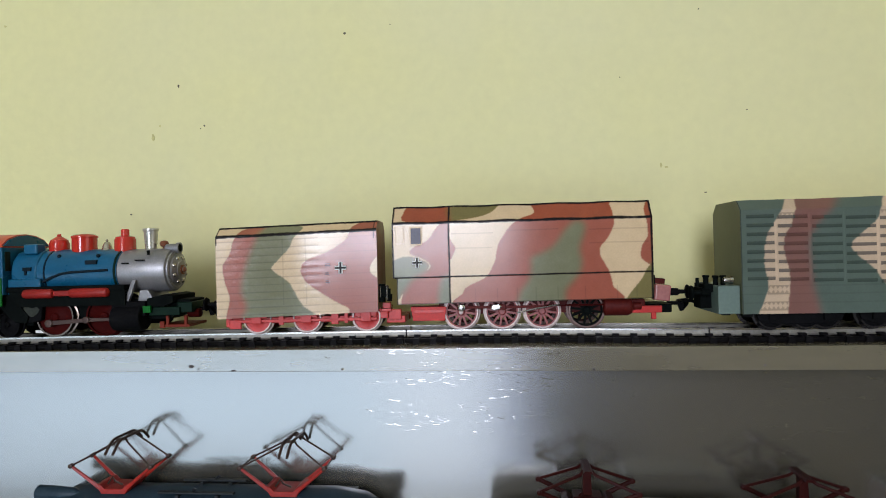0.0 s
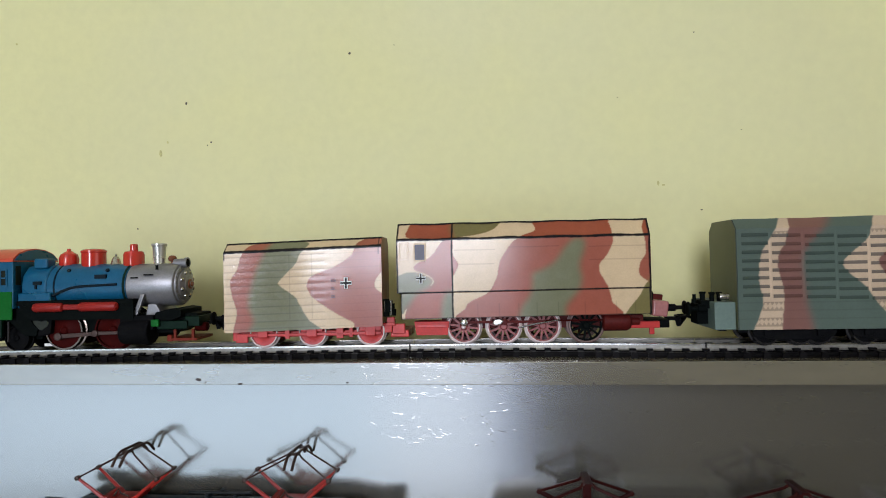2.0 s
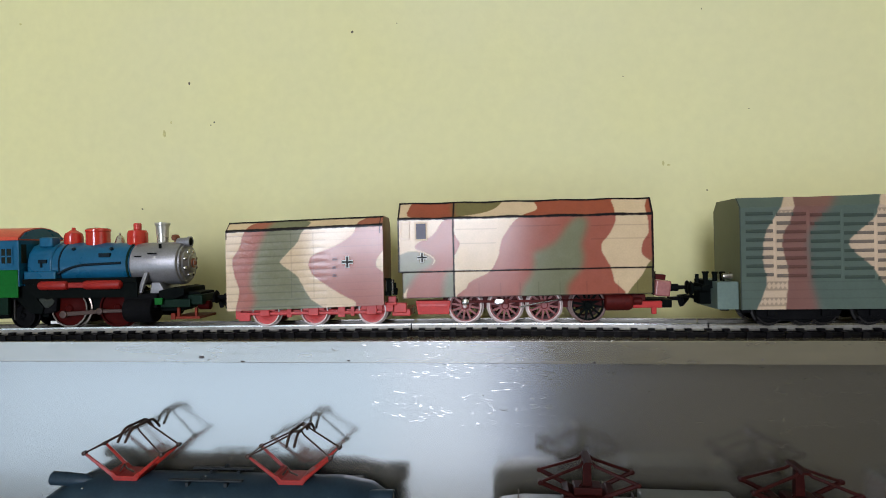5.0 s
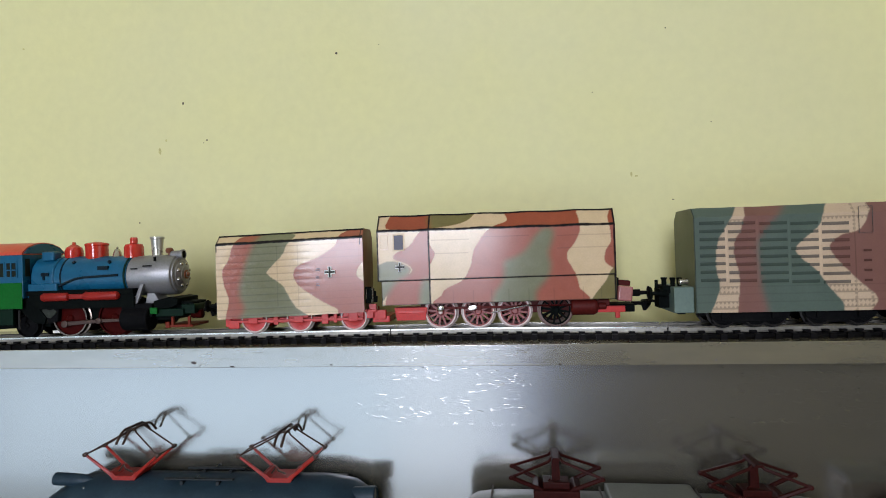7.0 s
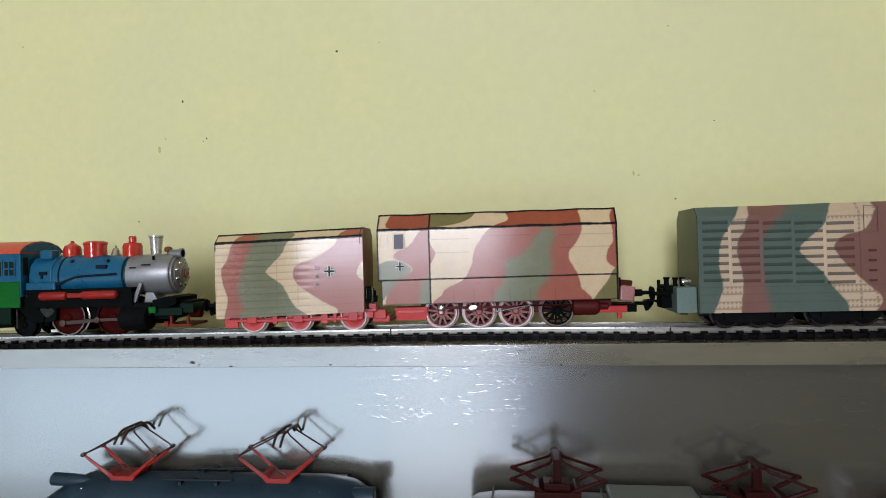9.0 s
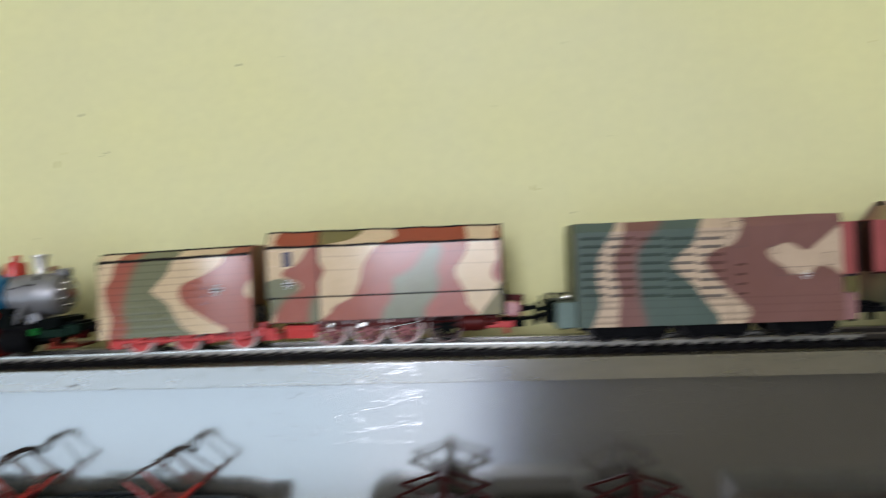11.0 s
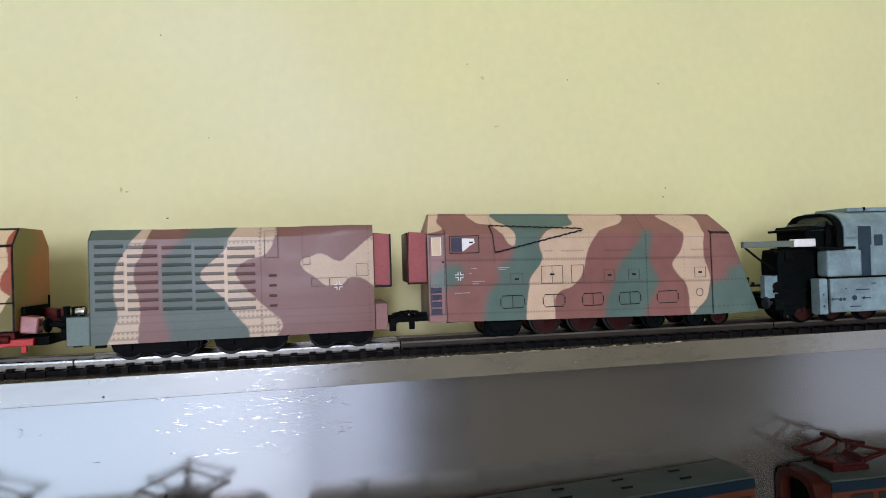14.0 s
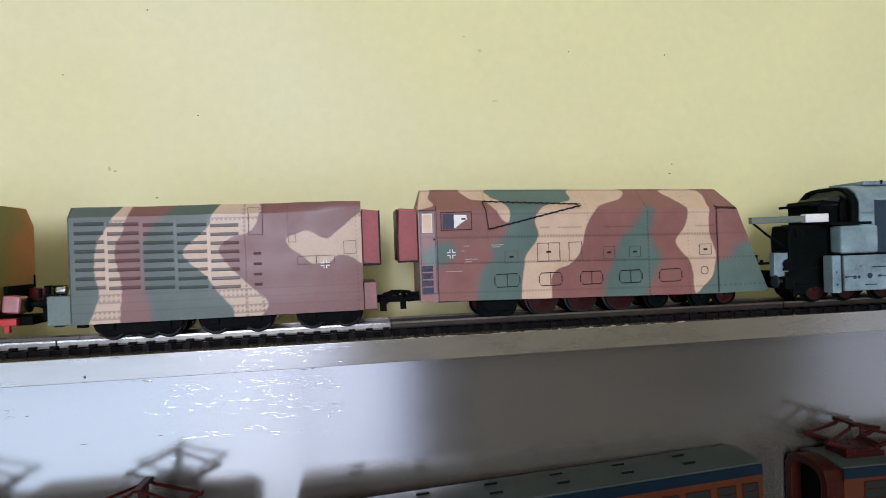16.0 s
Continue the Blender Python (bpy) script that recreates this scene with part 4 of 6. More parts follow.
engine_section = [(-W, 9.6, 1), (-W, 43.1, 1), (-W + 5.0, 50.3, 1), (W - 5.0, 50.3, 0), (W, 43.1, 0), (W, 9.6, 0)]
shell("body", engine, 0, 104.5, engine_section, engine_paint, CARD_ENGINE, "camouflage printed card body", shape=engine_shape)
end_wall(engine, 0, engine_section, ((0.150, 0.130, 0.045), (0.50, 0.36, 0.21), (0.30, 0.085, 0.040)), engine_shape, seed=1.0)
end_wall(engine, 104.5, engine_section, ((0.23, 0.20, 0.05), (0.50, 0.165, 0.04), (0.26, 0.155, 0.045)), engine_shape, seed=2.6)
part("cab_window", Geo().box(8.0, 12.0, -W - 0.12, -W + 0.2, 34.6, 41.0), DARK_PANE, engine, "small dark cab window")
part("window_frame", frame_lines(7.4, 12.6, -W - 0.05, 34.0, 41.6, 0.5), PALE, engine)
part("cab_door", frame_lines(1.3, 5.2, -W - 0.02, 34.6, 41.8, 0.35), PALE, engine)
cross_mark(engine, 10.3, -W - 0.12, 26.8, 2.1)
for k, x in enumerate((27.7, 44.6, 60.8, 78.6)):
    wheel(engine, x, -7.6, 7.2, ENGINE_RED if k < 3 else SOOT, PALE_TYRE if k < 3 else TYRE, spokes=12)
    wheel(engine, x, 7.6, 7.2, WHEEL_RED, TYRE, spokes=12, face=1)
    part("axle", Geo().rod((x, -7.6, 7.2), (x, 7.6, 7.2), 1.2), BLACK, engine)
part("frame", Geo().box(18, 100, -6.5, 6.5, 6.0, 12.0), DARK_RED, engine, "dark red underframe", bevel=0.4)
part("coupling_rod", Geo().box(27, 62, -11.4, -10.7, 8.6, 9.7).box(26.2, 28.6, -11.6, -10.6, 8.0, 10.3).box(43.6, 46, -11.6, -10.6, 8.0, 10.3), DARK_RED, engine, bevel=0.2)
part("piston_rod", Geo().tube([(50.5, -11.9, 6.8), (58, -11.9, 8.3), (67.5, -11.9, 9.9)], 0.34, 8), STEEL, engine, "bright steel connecting rod")
part("crosshead", Geo().prism([(39.8, 8.6), (41.2, 7.7), (43.6, 8.2), (44.6, 9.6), (43.4, 10.6), (40.6, 10.2)], -12.2, -11.0), STEEL, engine, "dull steel crosshead", 0.5)
part("crank_pin", Geo().lathe((28.0, -11.0, 9.2), (0, -1, 0), [(1.5, 0), (1.5, 0.9), (1.0, 1.2), (0.5, 1.3)], 16), STEEL, engine)
part("hub_cap", Geo().lathe((27.7, -9.6, 7.2), (0, -1, 0), [(0.9, 0), (0.9, 1.2), (0.5, 1.5)], 14), PALE_TYRE, engine)
part("valve_rod", Geo().box(62, 86, -11.2, -10.6, 9.2, 9.9), WHEEL_RED, engine)
part("ash_box", Geo().prism([(6.6, 9.6), (21.6, 9.6), (20.8, 3.8), (7.6, 3.8)], -10.4, -4).add([(8.0, -10.42, 8.3), (20.2, -10.42, 8.3), (20.2, -10.55, 7.1), (8.0, -10.55, 7.1), (8.0, -10.2, 6.9), (20.2, -10.2, 6.9), (20.2, -10.2, 8.4), (8.0, -10.2, 8.4)], [(0, 1, 2, 3), (3, 2, 5, 4), (0, 7, 6, 1), (1, 6, 5, 2), (0, 3, 4, 7), (7, 4, 5, 6)]), ASH_RED, engine, "glossy red ash box", bevel=0.9)
part("drag_beam", Geo().box(-4, 4, -9, 9, 3.0, 6.0).box(-3, 2.5, -10, -7.5, 4.5, 8.8), CHASSIS_RED, engine, bevel=0.4)
part("cylinder_block", Geo().lathe((85, -8.4, 7.2), (1, 0, 0), [(2.6, 0), (3.8, 0.8), (3.8, 10.0), (3.0, 11.6), (1.6, 12.0), (1.6, 15.4), (0.8, 15.6)], 22).box(84, 102, -8.6, 8.6, 7.2, 10.0), DARK_RED, engine, "dark red cylinder block", bevel=0.4)
part("buffer_beam", Geo().prism([(104.6, 10.6), (112.6, 9.6), (113.8, 17.2), (104.6, 18.0)], 5.0, 10.4), DARK_RED, engine, "dark red buffer beam", bevel=0.5)
part("front_frame", Geo().box(98, 113, -6.5, 6.5, 4.2, 7.6), SOOT, engine, bevel=0.4)
part("front_beam", Geo().box(96, 108.5, -9.0, -4.0, 4.4, 7.2).box(104.2, 106.2, -9.2, -7.6, 1.8, 4.6), CHASSIS_RED, engine, "bright red front beam", bevel=0.4)
part("end_plate", Geo().box(104.6, 106, -9, 9, 10, 19.4).rod((105.6, 10.5, 18), (105.6, 10.5, 23), 0.4), SOOT, engine)
buffer(engine, 112.0, -7.6, 12.6, 1)
coupler(engine, 113.0, 0.0, 7.4, 1)
settle(engine, GEAR + ("frame", "ash_box", "drag_beam"))
part("pink_cap", Geo().prism([(104.8, 9.6), (111.0, 9.0), (111.8, 15.4), (105.4, 16.2)], -11.6, -6.0), PINK, engine, "crumpled dull red buffer cover", bevel=0.9)

# -- long louvred wagon --
louvred = thing("louvred_armoured_wagon", "long green brown and sand camouflage wagon with printed louvres", "train wagon", (0.1131, 0.2535, Z_BODY), "armoured train", rz=1.1)
louvred_camo = camo(CAMO_LOUVRED, "teal", TEAL_SHADES)
FOOT = 4.9


def louvred_paint(s, z):
    col = louvred_camo(s, z - FOOT)
    ink(col, s, z, 61.0, 0.22, flat=False, level=0.35)
    ink(col, s, z, 0.15, 0.35, flat=False, along=(5, 50), level=0.8)
    ink(col, s, z, 76.8, 0.2, flat=False, along=(30, 50), level=0.2)
    for h in (12.2, 9.0, 15.2):
        ink(col, s, z, h, 0.4, level=0.14)
    for q in (12.55, 24.45, 36.35, 48.05):
        bar = (np.abs(s - q) < 0.38) & (z > 12.4 + FOOT) & (z < 37.2 + FOOT)
        col[bar] *= 1.10
    sandy = col[:, 0] > 0.40
    tooth = 1.5 * np.abs(np.mod(s, 1.6) - 0.8)
    for h, d in ((15.3, -1), (12.5, 1), (9.3, -1), (6.5, 1), (42.2, -1)):
        rise = d * (z - h)
        dots = sandy & (rise > -0.3) & (rise < tooth)
        col[dots] *= 0.6
    for q in (60.9, 66.8):
        dots = sandy & (np.abs(s - q) < 0.45) & (np.mod(z, 1.6) < 0.8)
        col[dots] *= 0.62
    dots = (s > 102.2) & (s < 102.8) & (np.mod(z, 1.7) < 0.7)
    col[dots] *= 0.8
    return col


def louvred_shape(s, y, z):
    fold = 1 + 0.27 * np.clip((s - 50) / 45, 0, 1) * np.clip((z - 43.6) / 3.9, 0, 1)
    return s, y * fold + 0.2 * np.sin(s * 0.11) + 0.03 * np.sin(z * 0.5), z + np.where(z > 43, 0.07 * np.sin(s * 0.16) + 0.05 * np.sin(s * 0.41), 0)


louvred_section = [(-W, FOOT, 1), (-W, 43.6, 1), (-W + 3.6, 47.5, 1), (W - 3.6, 47.5, 0), (W, 43.6, 0), (W, FOOT, 0)]
shell("body", louvred, 0, 104.5, louvred_section, louvred_paint, CARD_LOUVRED, "camouflage printed card body", shape=louvred_shape)
end_wall(louvred, 0, louvred_section, ((0.125, 0.130, 0.070), (0.145, 0.150, 0.080), (0.11, 0.12, 0.07)), louvred_shape, seed=1.0)
end_wall(louvred, 104.5, louvred_section, ((0.30, 0.150, 0.125), (0.24, 0.12, 0.10), (0.30, 0.150, 0.125)), louvred_shape, seed=2.6)
for k, (a, b) in enumerate(((2.1, 11.9), (13.2, 23.7), (25.3, 35.7), (37.0, 47.4), (48.7, 58.8))):
    for r in range(8):
        z = 12.6 - 0.45 * k + r * 3.30
        printed_bar("louvre", louvred, a, b, -W - 0.2, z, z + 1.25, louvred_camo, FOOT, 0.62, 0.06)
for r in range(4):
    printed_bar("small_louvre", louvred, 63.9, 66.7, -W - 0.2, 11.4 + r * 3.9, 12.3 + r * 3.9, louvred_camo, FOOT, 0.5)
for x0, x1, z0, z1 in ((97.5, 102.3, 22.1, 27.2), (87.0, 93.9, 18.6, 21.9), (79.9, 87.0, 18.6, 21.9), (76.8, 79.7, 27.3, 30.5), (62.4, 67.6, 30.5, 41.0)):
    part("panel_outline", frame_lines(x0, x1, -W - 0.24, z0 + FOOT, z1 + FOOT, 0.16), GREY_INK, louvred)
cross_mark(louvred, 90.3, -W - 0.3, 18.5 + FOOT, 1.7, dark=False)
part("end_box", Geo().box(-8.2, -0.3, -W + 1.0, W - 1.0, FOOT, 15.6), TEAL_CARD, louvred, "grey-green card box", bevel=0.4)
part("end_box", Geo().box(104.8, 109.8, -W + 0.6, W - 0.6, FOOT, 15.6), MAUVE_CARD, louvred, "mauve card box", bevel=0.4)
part("gangway", Geo().prism([(104.8, 23.2), (111.6, 22.4), (111.8, 43.6), (104.8, 44.4)], -10.8, 10.8), DULL_RED, louvred, "dull red card gangway", bevel=0.3)
part("gangway_edge", Geo().box(111.3, 112.0, -11.1, -10.5, 22.3, 43.7).box(104.9, 111.6, -11.1, -10.5, 22.0, 22.9), INK, louvred, "dark worn card edge")
for x0, x1 in ((6.0, 37.5), (42.5, 70.0), (78.5, 104.0)):
    part("bogie_frame", Geo().prism([(x0, 5.8), (x1, 5.8), (x1 - 1, 3.2), (x1 - 7, 2.0), (x0 + 7, 2.0), (x0 + 1, 3.2)], -10.8, -9.6).prism([(x0, 5.8), (x1, 5.8), (x1 - 1, 3.2), (x0 + 1, 3.2)], 9.6, 10.8).box(x0 + 3, x1 - 3, -9.6, 9.6, 4.2, 6.2).box(x0 + 1.5, x1 - 1.5, -9.4, -5.0, 1.2, 5.0), BLACK, louvred, "black plastic bogie frame", bevel=0.3)
    for x in (x0 + 6.0, x1 - 6.0):
        wheel(louvred, x, -7.6, 5.6, BLACK, DULL_STEEL)
        wheel(louvred, x, 7.6, 5.6, BLACK, STEEL, face=1)
        part("axle", Geo().rod((x, -7.6, 5.6), (x, 7.6, 5.6), 1.0), BLACK, louvred)
        part("axle_box", Geo().box(x - 1.7, x + 1.7, -11.8, -10.4, 3.4, 6.6), BLACK, louvred, bevel=0.3)
wheel(louvred, 24.5, -7.6, 5.6, BLACK, DULL_STEEL)
part("valve_gear", Geo().box(-12.6, -8.4, -6.0, 1.5, 6.6, 14.6).box(-11.4, -8.2, -7.6, 4, 12.8, 16.0).lathe((-10.4, -6.2, 15.4), (0, 0, 1), [(1.0, 0), (1.0, 3.2), (1.3, 3.3), (1.3, 4.0)], 12).lathe((-13.4, -5.6, 15.0), (0, 0, 1), [(0.7, 0), (0.7, 3.4)], 10).lathe((-7.2, -7.2, 15.4), (0, 0, 1), [(0.9, 0), (0.9, 3.0), (1.2, 3.1), (1.2, 3.9)], 12).lathe((-4.6, -7.6, 15.4), (0, 0, 1), [(0.9, 0), (0.9, 3.0), (1.2, 3.1), (1.2, 3.9)], 12), SOOT, louvred, "black plastic end fittings", bevel=0.2)
part("pipe_cap", Geo().lathe((-5.5, -10.5, 17.6), (1, 0, 0), [(1.2, 0), (1.3, 0.4), (1.3, 2.2), (1.5, 2.3), (1.5, 3.2)], 14), STEEL, louvred)
part("bracket", Geo().box(-6.4, -3.6, -11.5, -9.5, 4.4, FOOT).box(1.0, 4.4, -11.5, -9.5, 3.6, FOOT), BLACK, louvred)
settle(louvred, GEAR)
buffer(louvred, -9.6, -7.2, 12.8, -1, SOOT)
coupler(louvred, 108.5, -0.5, 8.8, 1)
part("coupling_pocket", Geo().box(109, 121, -3.4, 2.0, 6.4, 9.0).box(111.2, 114.0, -4.4, -2.4, 3.0, 8.0).box(119.6, 122, -4.0, -2.2, 3.4, 8.0).box(122, 128, -3.0, 1.0, 6.4, 8.6).tube([(109.6, -4.2, 8.8), (113, -4.4, 9.6), (116, -4.4, 11.0), (119.4, -4.2, 11.0), (120.6, -4.0, 9.6)], 0.55, 7), BLACK, louvred, "black coupling pocket", bevel=0.4)

# -- streamlined camouflage railcar --
railcar = thing("armoured_railcar", "camouflage card railcar with drawn hatches and tapered nose", "model locomotive", (0.248, 0.2572, Z_BODY), "armoured train", rz=-0.4)
SILL, R = 6.5, 14.0
RAILCAR_SHADES = dict(PAINTS, sand=(0.56, 0.40, 0.27), green=(0.088, 0.138, 0.112), brown=(0.225, 0.098, 0.080))
railcar_camo = camo(CAMO_RAILCAR, "brown", RAILCAR_SHADES)


def railcar_paint(s, z):
    col = railcar_camo(np.where(s > 129, 129 + (s - 129) * 1.35, s), (z - SILL) * 1.04)
    for h in (25.3, 15.0):
        ink(col, s, z, h + SILL, 0.5, along=(0, 128), level=0.32)
    ink(col, s, z, 21.8, 0.25, flat=False, along=(30, 60), level=0.3)
    ink(col, s, z, 94.8, 0.3, flat=False, level=0.3)
    ink(col, s, z, 128.2, 0.75, flat=False, along=(7, 44.5), level=0.92)
    ink(col, s, z, 43.2, 1.1, along=(127.6, 150), level=0.95)
    ink(col, s, z, 43.0, 0.5, along=(-9, -0.4), level=0.9)
    ink(col, s, z, -0.3, 0.5, flat=False, along=(6, 45), level=0.8)
    ink(col, s, z, 51.6, 0.4, level=0.4)
    for a, b in ((45, 49), (53, 64), (74, 88), (117.5, 127)):
        ink(col, s, z, 35.6, 0.55, along=(a, b), level=0.32)
    for h in (25.3, 15.0, 3.1, 34.4):
        dots = (np.mod(s, 1.3) < 0.6) & (np.abs(z - SILL - h - 0.4) < 0.38)
        col[dots] *= np.where(col[dots][:, :1] > 0.42, 0.62, 0.76)
    dots = ((np.abs(s - 114.0) < 0.4) | (np.abs(s - 94.8) < 0.5) | (np.abs(s - 67.0) < 0.3)) & (np.mod(z, 1.6) < 0.7)
    col[dots] *= 0.82
    return col


def railcar_shape(s, y, z):
    end = np.where(z < 43, 139.4 + (43 - z) * 0.45, 139.4 - (z - 43) * 0.50)
    x = np.where(s > 129, 129 + (s - 129) * (end - 129) / 12.0, s)
    x = np.where((s < 0) & (z > 43), np.maximum(x, -8 + (z - 43) * 0.25), x)
    squeeze = 1 - np.clip((x - 129) / 28, 0, 1) * 0.26 - np.clip(-s / 8, 0, 1) * 0.06
    return x * 0.942, y * squeeze + 0.12 * np.sin(s * 0.1), z - 0.018 * np.clip(s, 0, 141)


railcar_section = [(-R, SILL, 1), (-R, 43.0, 1), (-R + 10.5, 52.2, 1), (R - 10.5, 52.2, 0), (R, 43.0, 0), (R, SILL, 0)]
shell("body", railcar, -8, 141, railcar_section, railcar_paint, CARD_SATIN, "camouflage printed card body", shape=railcar_shape)
end_wall(railcar, -8, railcar_section, ((0.46, 0.36, 0.19), (0.30, 0.16, 0.12), (0.12, 0.13, 0.09)), railcar_shape, seed=1.0)
end_wall(railcar, 141, railcar_section, ((0.31, 0.15, 0.13), (0.13, 0.20, 0.16), (0.13, 0.20, 0.16)), railcar_shape, seed=2.6)
FR = -R - 0.22
for x0, x1 in ((23.9, 35.3), (43.6, 54.3), (62.4, 73.0), (80.4, 91.4), (99.3, 110.4)):
    part("hatch", frame_lines(x0, x1, FR, 4.9 + SILL - 0.012 * x0, 10.7 + SILL - 0.012 * x0, 0.38, cut=1.0, split=x0 != 99.3), INK, railcar, "black outlined hatch")
for x0, x1, z0, z1 in ((28.9, 34.7, 15.7, 20.9), (73.4, 78.9, 15.9, 21.2), (85.5, 91.0, 16.1, 20.9), (119.1, 125.0, 15.9, 20.7)):
    d = part("access_panel", frame_lines(x0, x1, FR, z0 + SILL - 0.9, z1 + SILL - 0.9, 0.2), GREY_INK, railcar, "small outlined access panel")
    part("keyhole", Geo().box((x0 + x1) / 2 - 0.9, (x0 + x1) / 2 + 0.9, FR - 0.1, FR + 0.1, (z0 + z1) / 2 + SILL - 1.3, (z0 + z1) / 2 + SILL - 0.5), INK, d)
for x0, x1, split in ((43.3, 53.6, True), (57.6, 63.7, False)):
    part("panel_door", frame_lines(x0, x1, FR, 15.4 + SILL - 0.6, 23.4 + SILL - 0.6, 0.25, split=split), GREY_INK, railcar, "outlined double panel door")
part("keyhole", Geo().box(47.4, 49.5, FR - 0.1, FR + 0.1, 25.0, 25.8), INK, railcar)
win = part("cab_window", Geo().box(2.3, 7.2, FR - 0.04, FR + 0.1, 36.6, 42.8), DARK_PANE, railcar, "dark cab window")
part("window_frame", frame_lines(1.5, 15.0, FR, 35.9, 43.6, 0.3), INK, win)
part("window_blind", Geo().prism([(7.2, 42.4), (12.6, 42.2), (13.0, 40.4), (10.6, 39.0), (8.0, 37.0), (7.2, 36.8)], FR - 0.06, FR + 0.1), WHITE_INK, win, "pale torn window blind")
part("blind_slot", Geo().box(10.4, 12.2, FR - 0.2, FR + 0.1, 40.2, 40.9), INK, win)
g = Geo()
for (xa, za), (xb, zb), w in (((20.6, 48.0), (64.0, 45.6), 0.6), ((20.6, 48.0), (22.2, 35.8), 0.45), ((22.2, 35.8), (64.4, 45.0), 0.7)):
    n = 40
    for k in range(n):
        t0, t1 = k / n, (k + 1) / n
        yy = [FR - 0.02 + max(0.0, za + (zb - za) * t - 44.2) * 1.10 for t in (t0, t1)]
        wob = 0.14 * math.sin(k * 1.9)
        p, q = (xa + (xb - xa) * t0, yy[0], za + (zb - za) * t0 + wob), (xa + (xb - xa) * t1, yy[1], za + (zb - za) * t1 + 0.14 * math.sin((k + 1) * 1.9))
        g.rod(p, q, w / 2 * (1 + 0.25 * math.sin(k * 2.7)), 6)
part("drawn_triangle", g, INK, railcar, "hand-drawn black triangular line")
door = part("cab_door", frame_lines(-7.4, -0.8, -R + 0.10, SILL + 3.2, 44.0, 0.3), GREY_INK, railcar, "narrow sand-coloured cab door")
part("door_pane", Geo().box(-6.1, -2.4, -R + 0.05, -R + 0.5, 35.6, 42.8), PALE, door)
part("pane_frame", frame_lines(-6.4, -2.1, -R + 0.02, 35.3, 43.1, 0.3), WHITE_INK, door)
for k in range(4):
    part("step_slot", Geo().box(-7.4, -2.4, -R + 0.06, -R + 0.6, SILL + 3.6 + k * 3.0, SILL + 6.0 + k * 3.0), DARK_PANE, door)
part("door_handle", Geo().box(-1.9, -1.0, -R - 0.3, -R + 0.4, 32.0, 32.8), INK, door)
cross_mark(railcar, 5.6, FR, 19.6 + SILL, 1.9, dark=False)
for x, z, w in ((11.0, 29.0, 2.6), (10.0, 27.0, 1.4), (11.4, 23.4, 5.6), (11.4, 22.4, 3.0), (23.0, 29.0, 5.6), (23.4, 28.2, 3.6), (3.2, 18.6, 7.0)):
    part("stencil_mark", Geo().box(x, x + w, FR - 0.06, FR + 0.1, z, z + 0.32), STENCIL, railcar)
part("circle_mark", Geo().lathe((121.4, FR + 0.1, 14.6), (0, -1, 0), [(1.6, 0), (1.6, 0.12), (1.9, 0.12), (1.9, 0), (1.6, 0)], 24), GREY_INK, railcar)
part("nose_panel", frame_lines(134.5, 139.5, -R + 1.6, 18.0, 22.0, 0.2), GREY_INK, railcar)
part("gangway", Geo().prism([(-17.0, 24.0), (-8.2, 23.4), (-8.2, 45.4), (-15.8, 46.0)], -10.4, 10.4), DULL_RED, railcar, "dull red card gangway", bevel=0.3)
part("gangway_edge", Geo().box(-16.9, -8.3, -10.7, -10.1, 23.2, 24.0).box(-17.0, -16.3, -10.7, 10.2, 24.0, 45.6), MAROON, railcar, "dark worn card edge")
part("underframe", Geo().box(0, 136, -9.5, 9.5, 5.6, 7.2), SOOT, railcar, bevel=0.4)
for x, r in ((21.0, 4.6), (28.0, 4.6), (44.0, 6.6), (61.0, 6.6), (78.0, 6.6), (95.0, 4.8), (115.0, 4.6), (126.5, 4.8)):
    wheel(railcar, x, -7.6, r, MAROON if r > 5 or x > 120 else SOOT, DULL_STEEL if r > 5 else SOOT)
    wheel(railcar, x, 7.6, r, DARK_RED, SOOT, face=1)
    part("axle", Geo().rod((x, -7.6, r), (x, 7.6, r), 1.0), BLACK, railcar)
part("bogie_frame", Geo().prism([(17, 6.6), (34, 6.6), (31, 2.6), (20, 2.6)], -10.6, -9.8), SOOT, railcar, bevel=0.3)
part("nose_hook", Geo().box(147.0, 157.0, -10.6, -9.4, 15.6, 16.7).box(149.6, 150.8, -10.6, -9.4, 16.4, 20.2).box(152.6, 153.6, -10.6, -9.4, 16.4, 17.8), SOOT, railcar, "small black nose hook", bevel=0.2)
part("nose_skirt", Geo().prism([(140, 4.6), (156, 4.6), (154, 9.0), (140, 9.0)], -9.4, 9.4), TEAL_CARD, railcar, bevel=0.3)
coupler(railcar, -6.0, 0.0, 9.2, -1)
for ob in railcar.children:
    if ob.name.split(".")[0] not in ("body", "wheel", "axle", "coupling", "bogie_frame"):
        ob.scale, ob.location = (0.942, 1, 0.96), (0, 0, 0.0003)
settle(railcar, GEAR)

# -- blue and silver steam engine --
steam = thing("blue_steam_engine", "blue plastic steam engine with silver smokebox and red domes", "model locomotive", (-0.1816, 0.2515, Z_BODY), rz=3.5)
BZ = 26.2
part("boiler", Geo().lathe((-2, 0, BZ), (1, 0, 0), [(10.3, 0), (10.3, 14), (9.7, 43)], 40), BLUE, steam, "blue plastic boiler")
part("firebox", Geo().sweep([(-10.7, 17), (-10.7, 27.4), (-9.6, 31.8), (-6.4, 35.4), (0, 37.2), (6.4, 35.4), (9.6, 31.8), (10.7, 27.4), (10.7, 17)], -5.0, 6.4), BLUE, steam, bevel=0.9)
part("firebox_step", Geo().box(-6.0, 8.6, -11.5, 11.5, 17.2, 24.0), BLUE, steam, bevel=0.7)
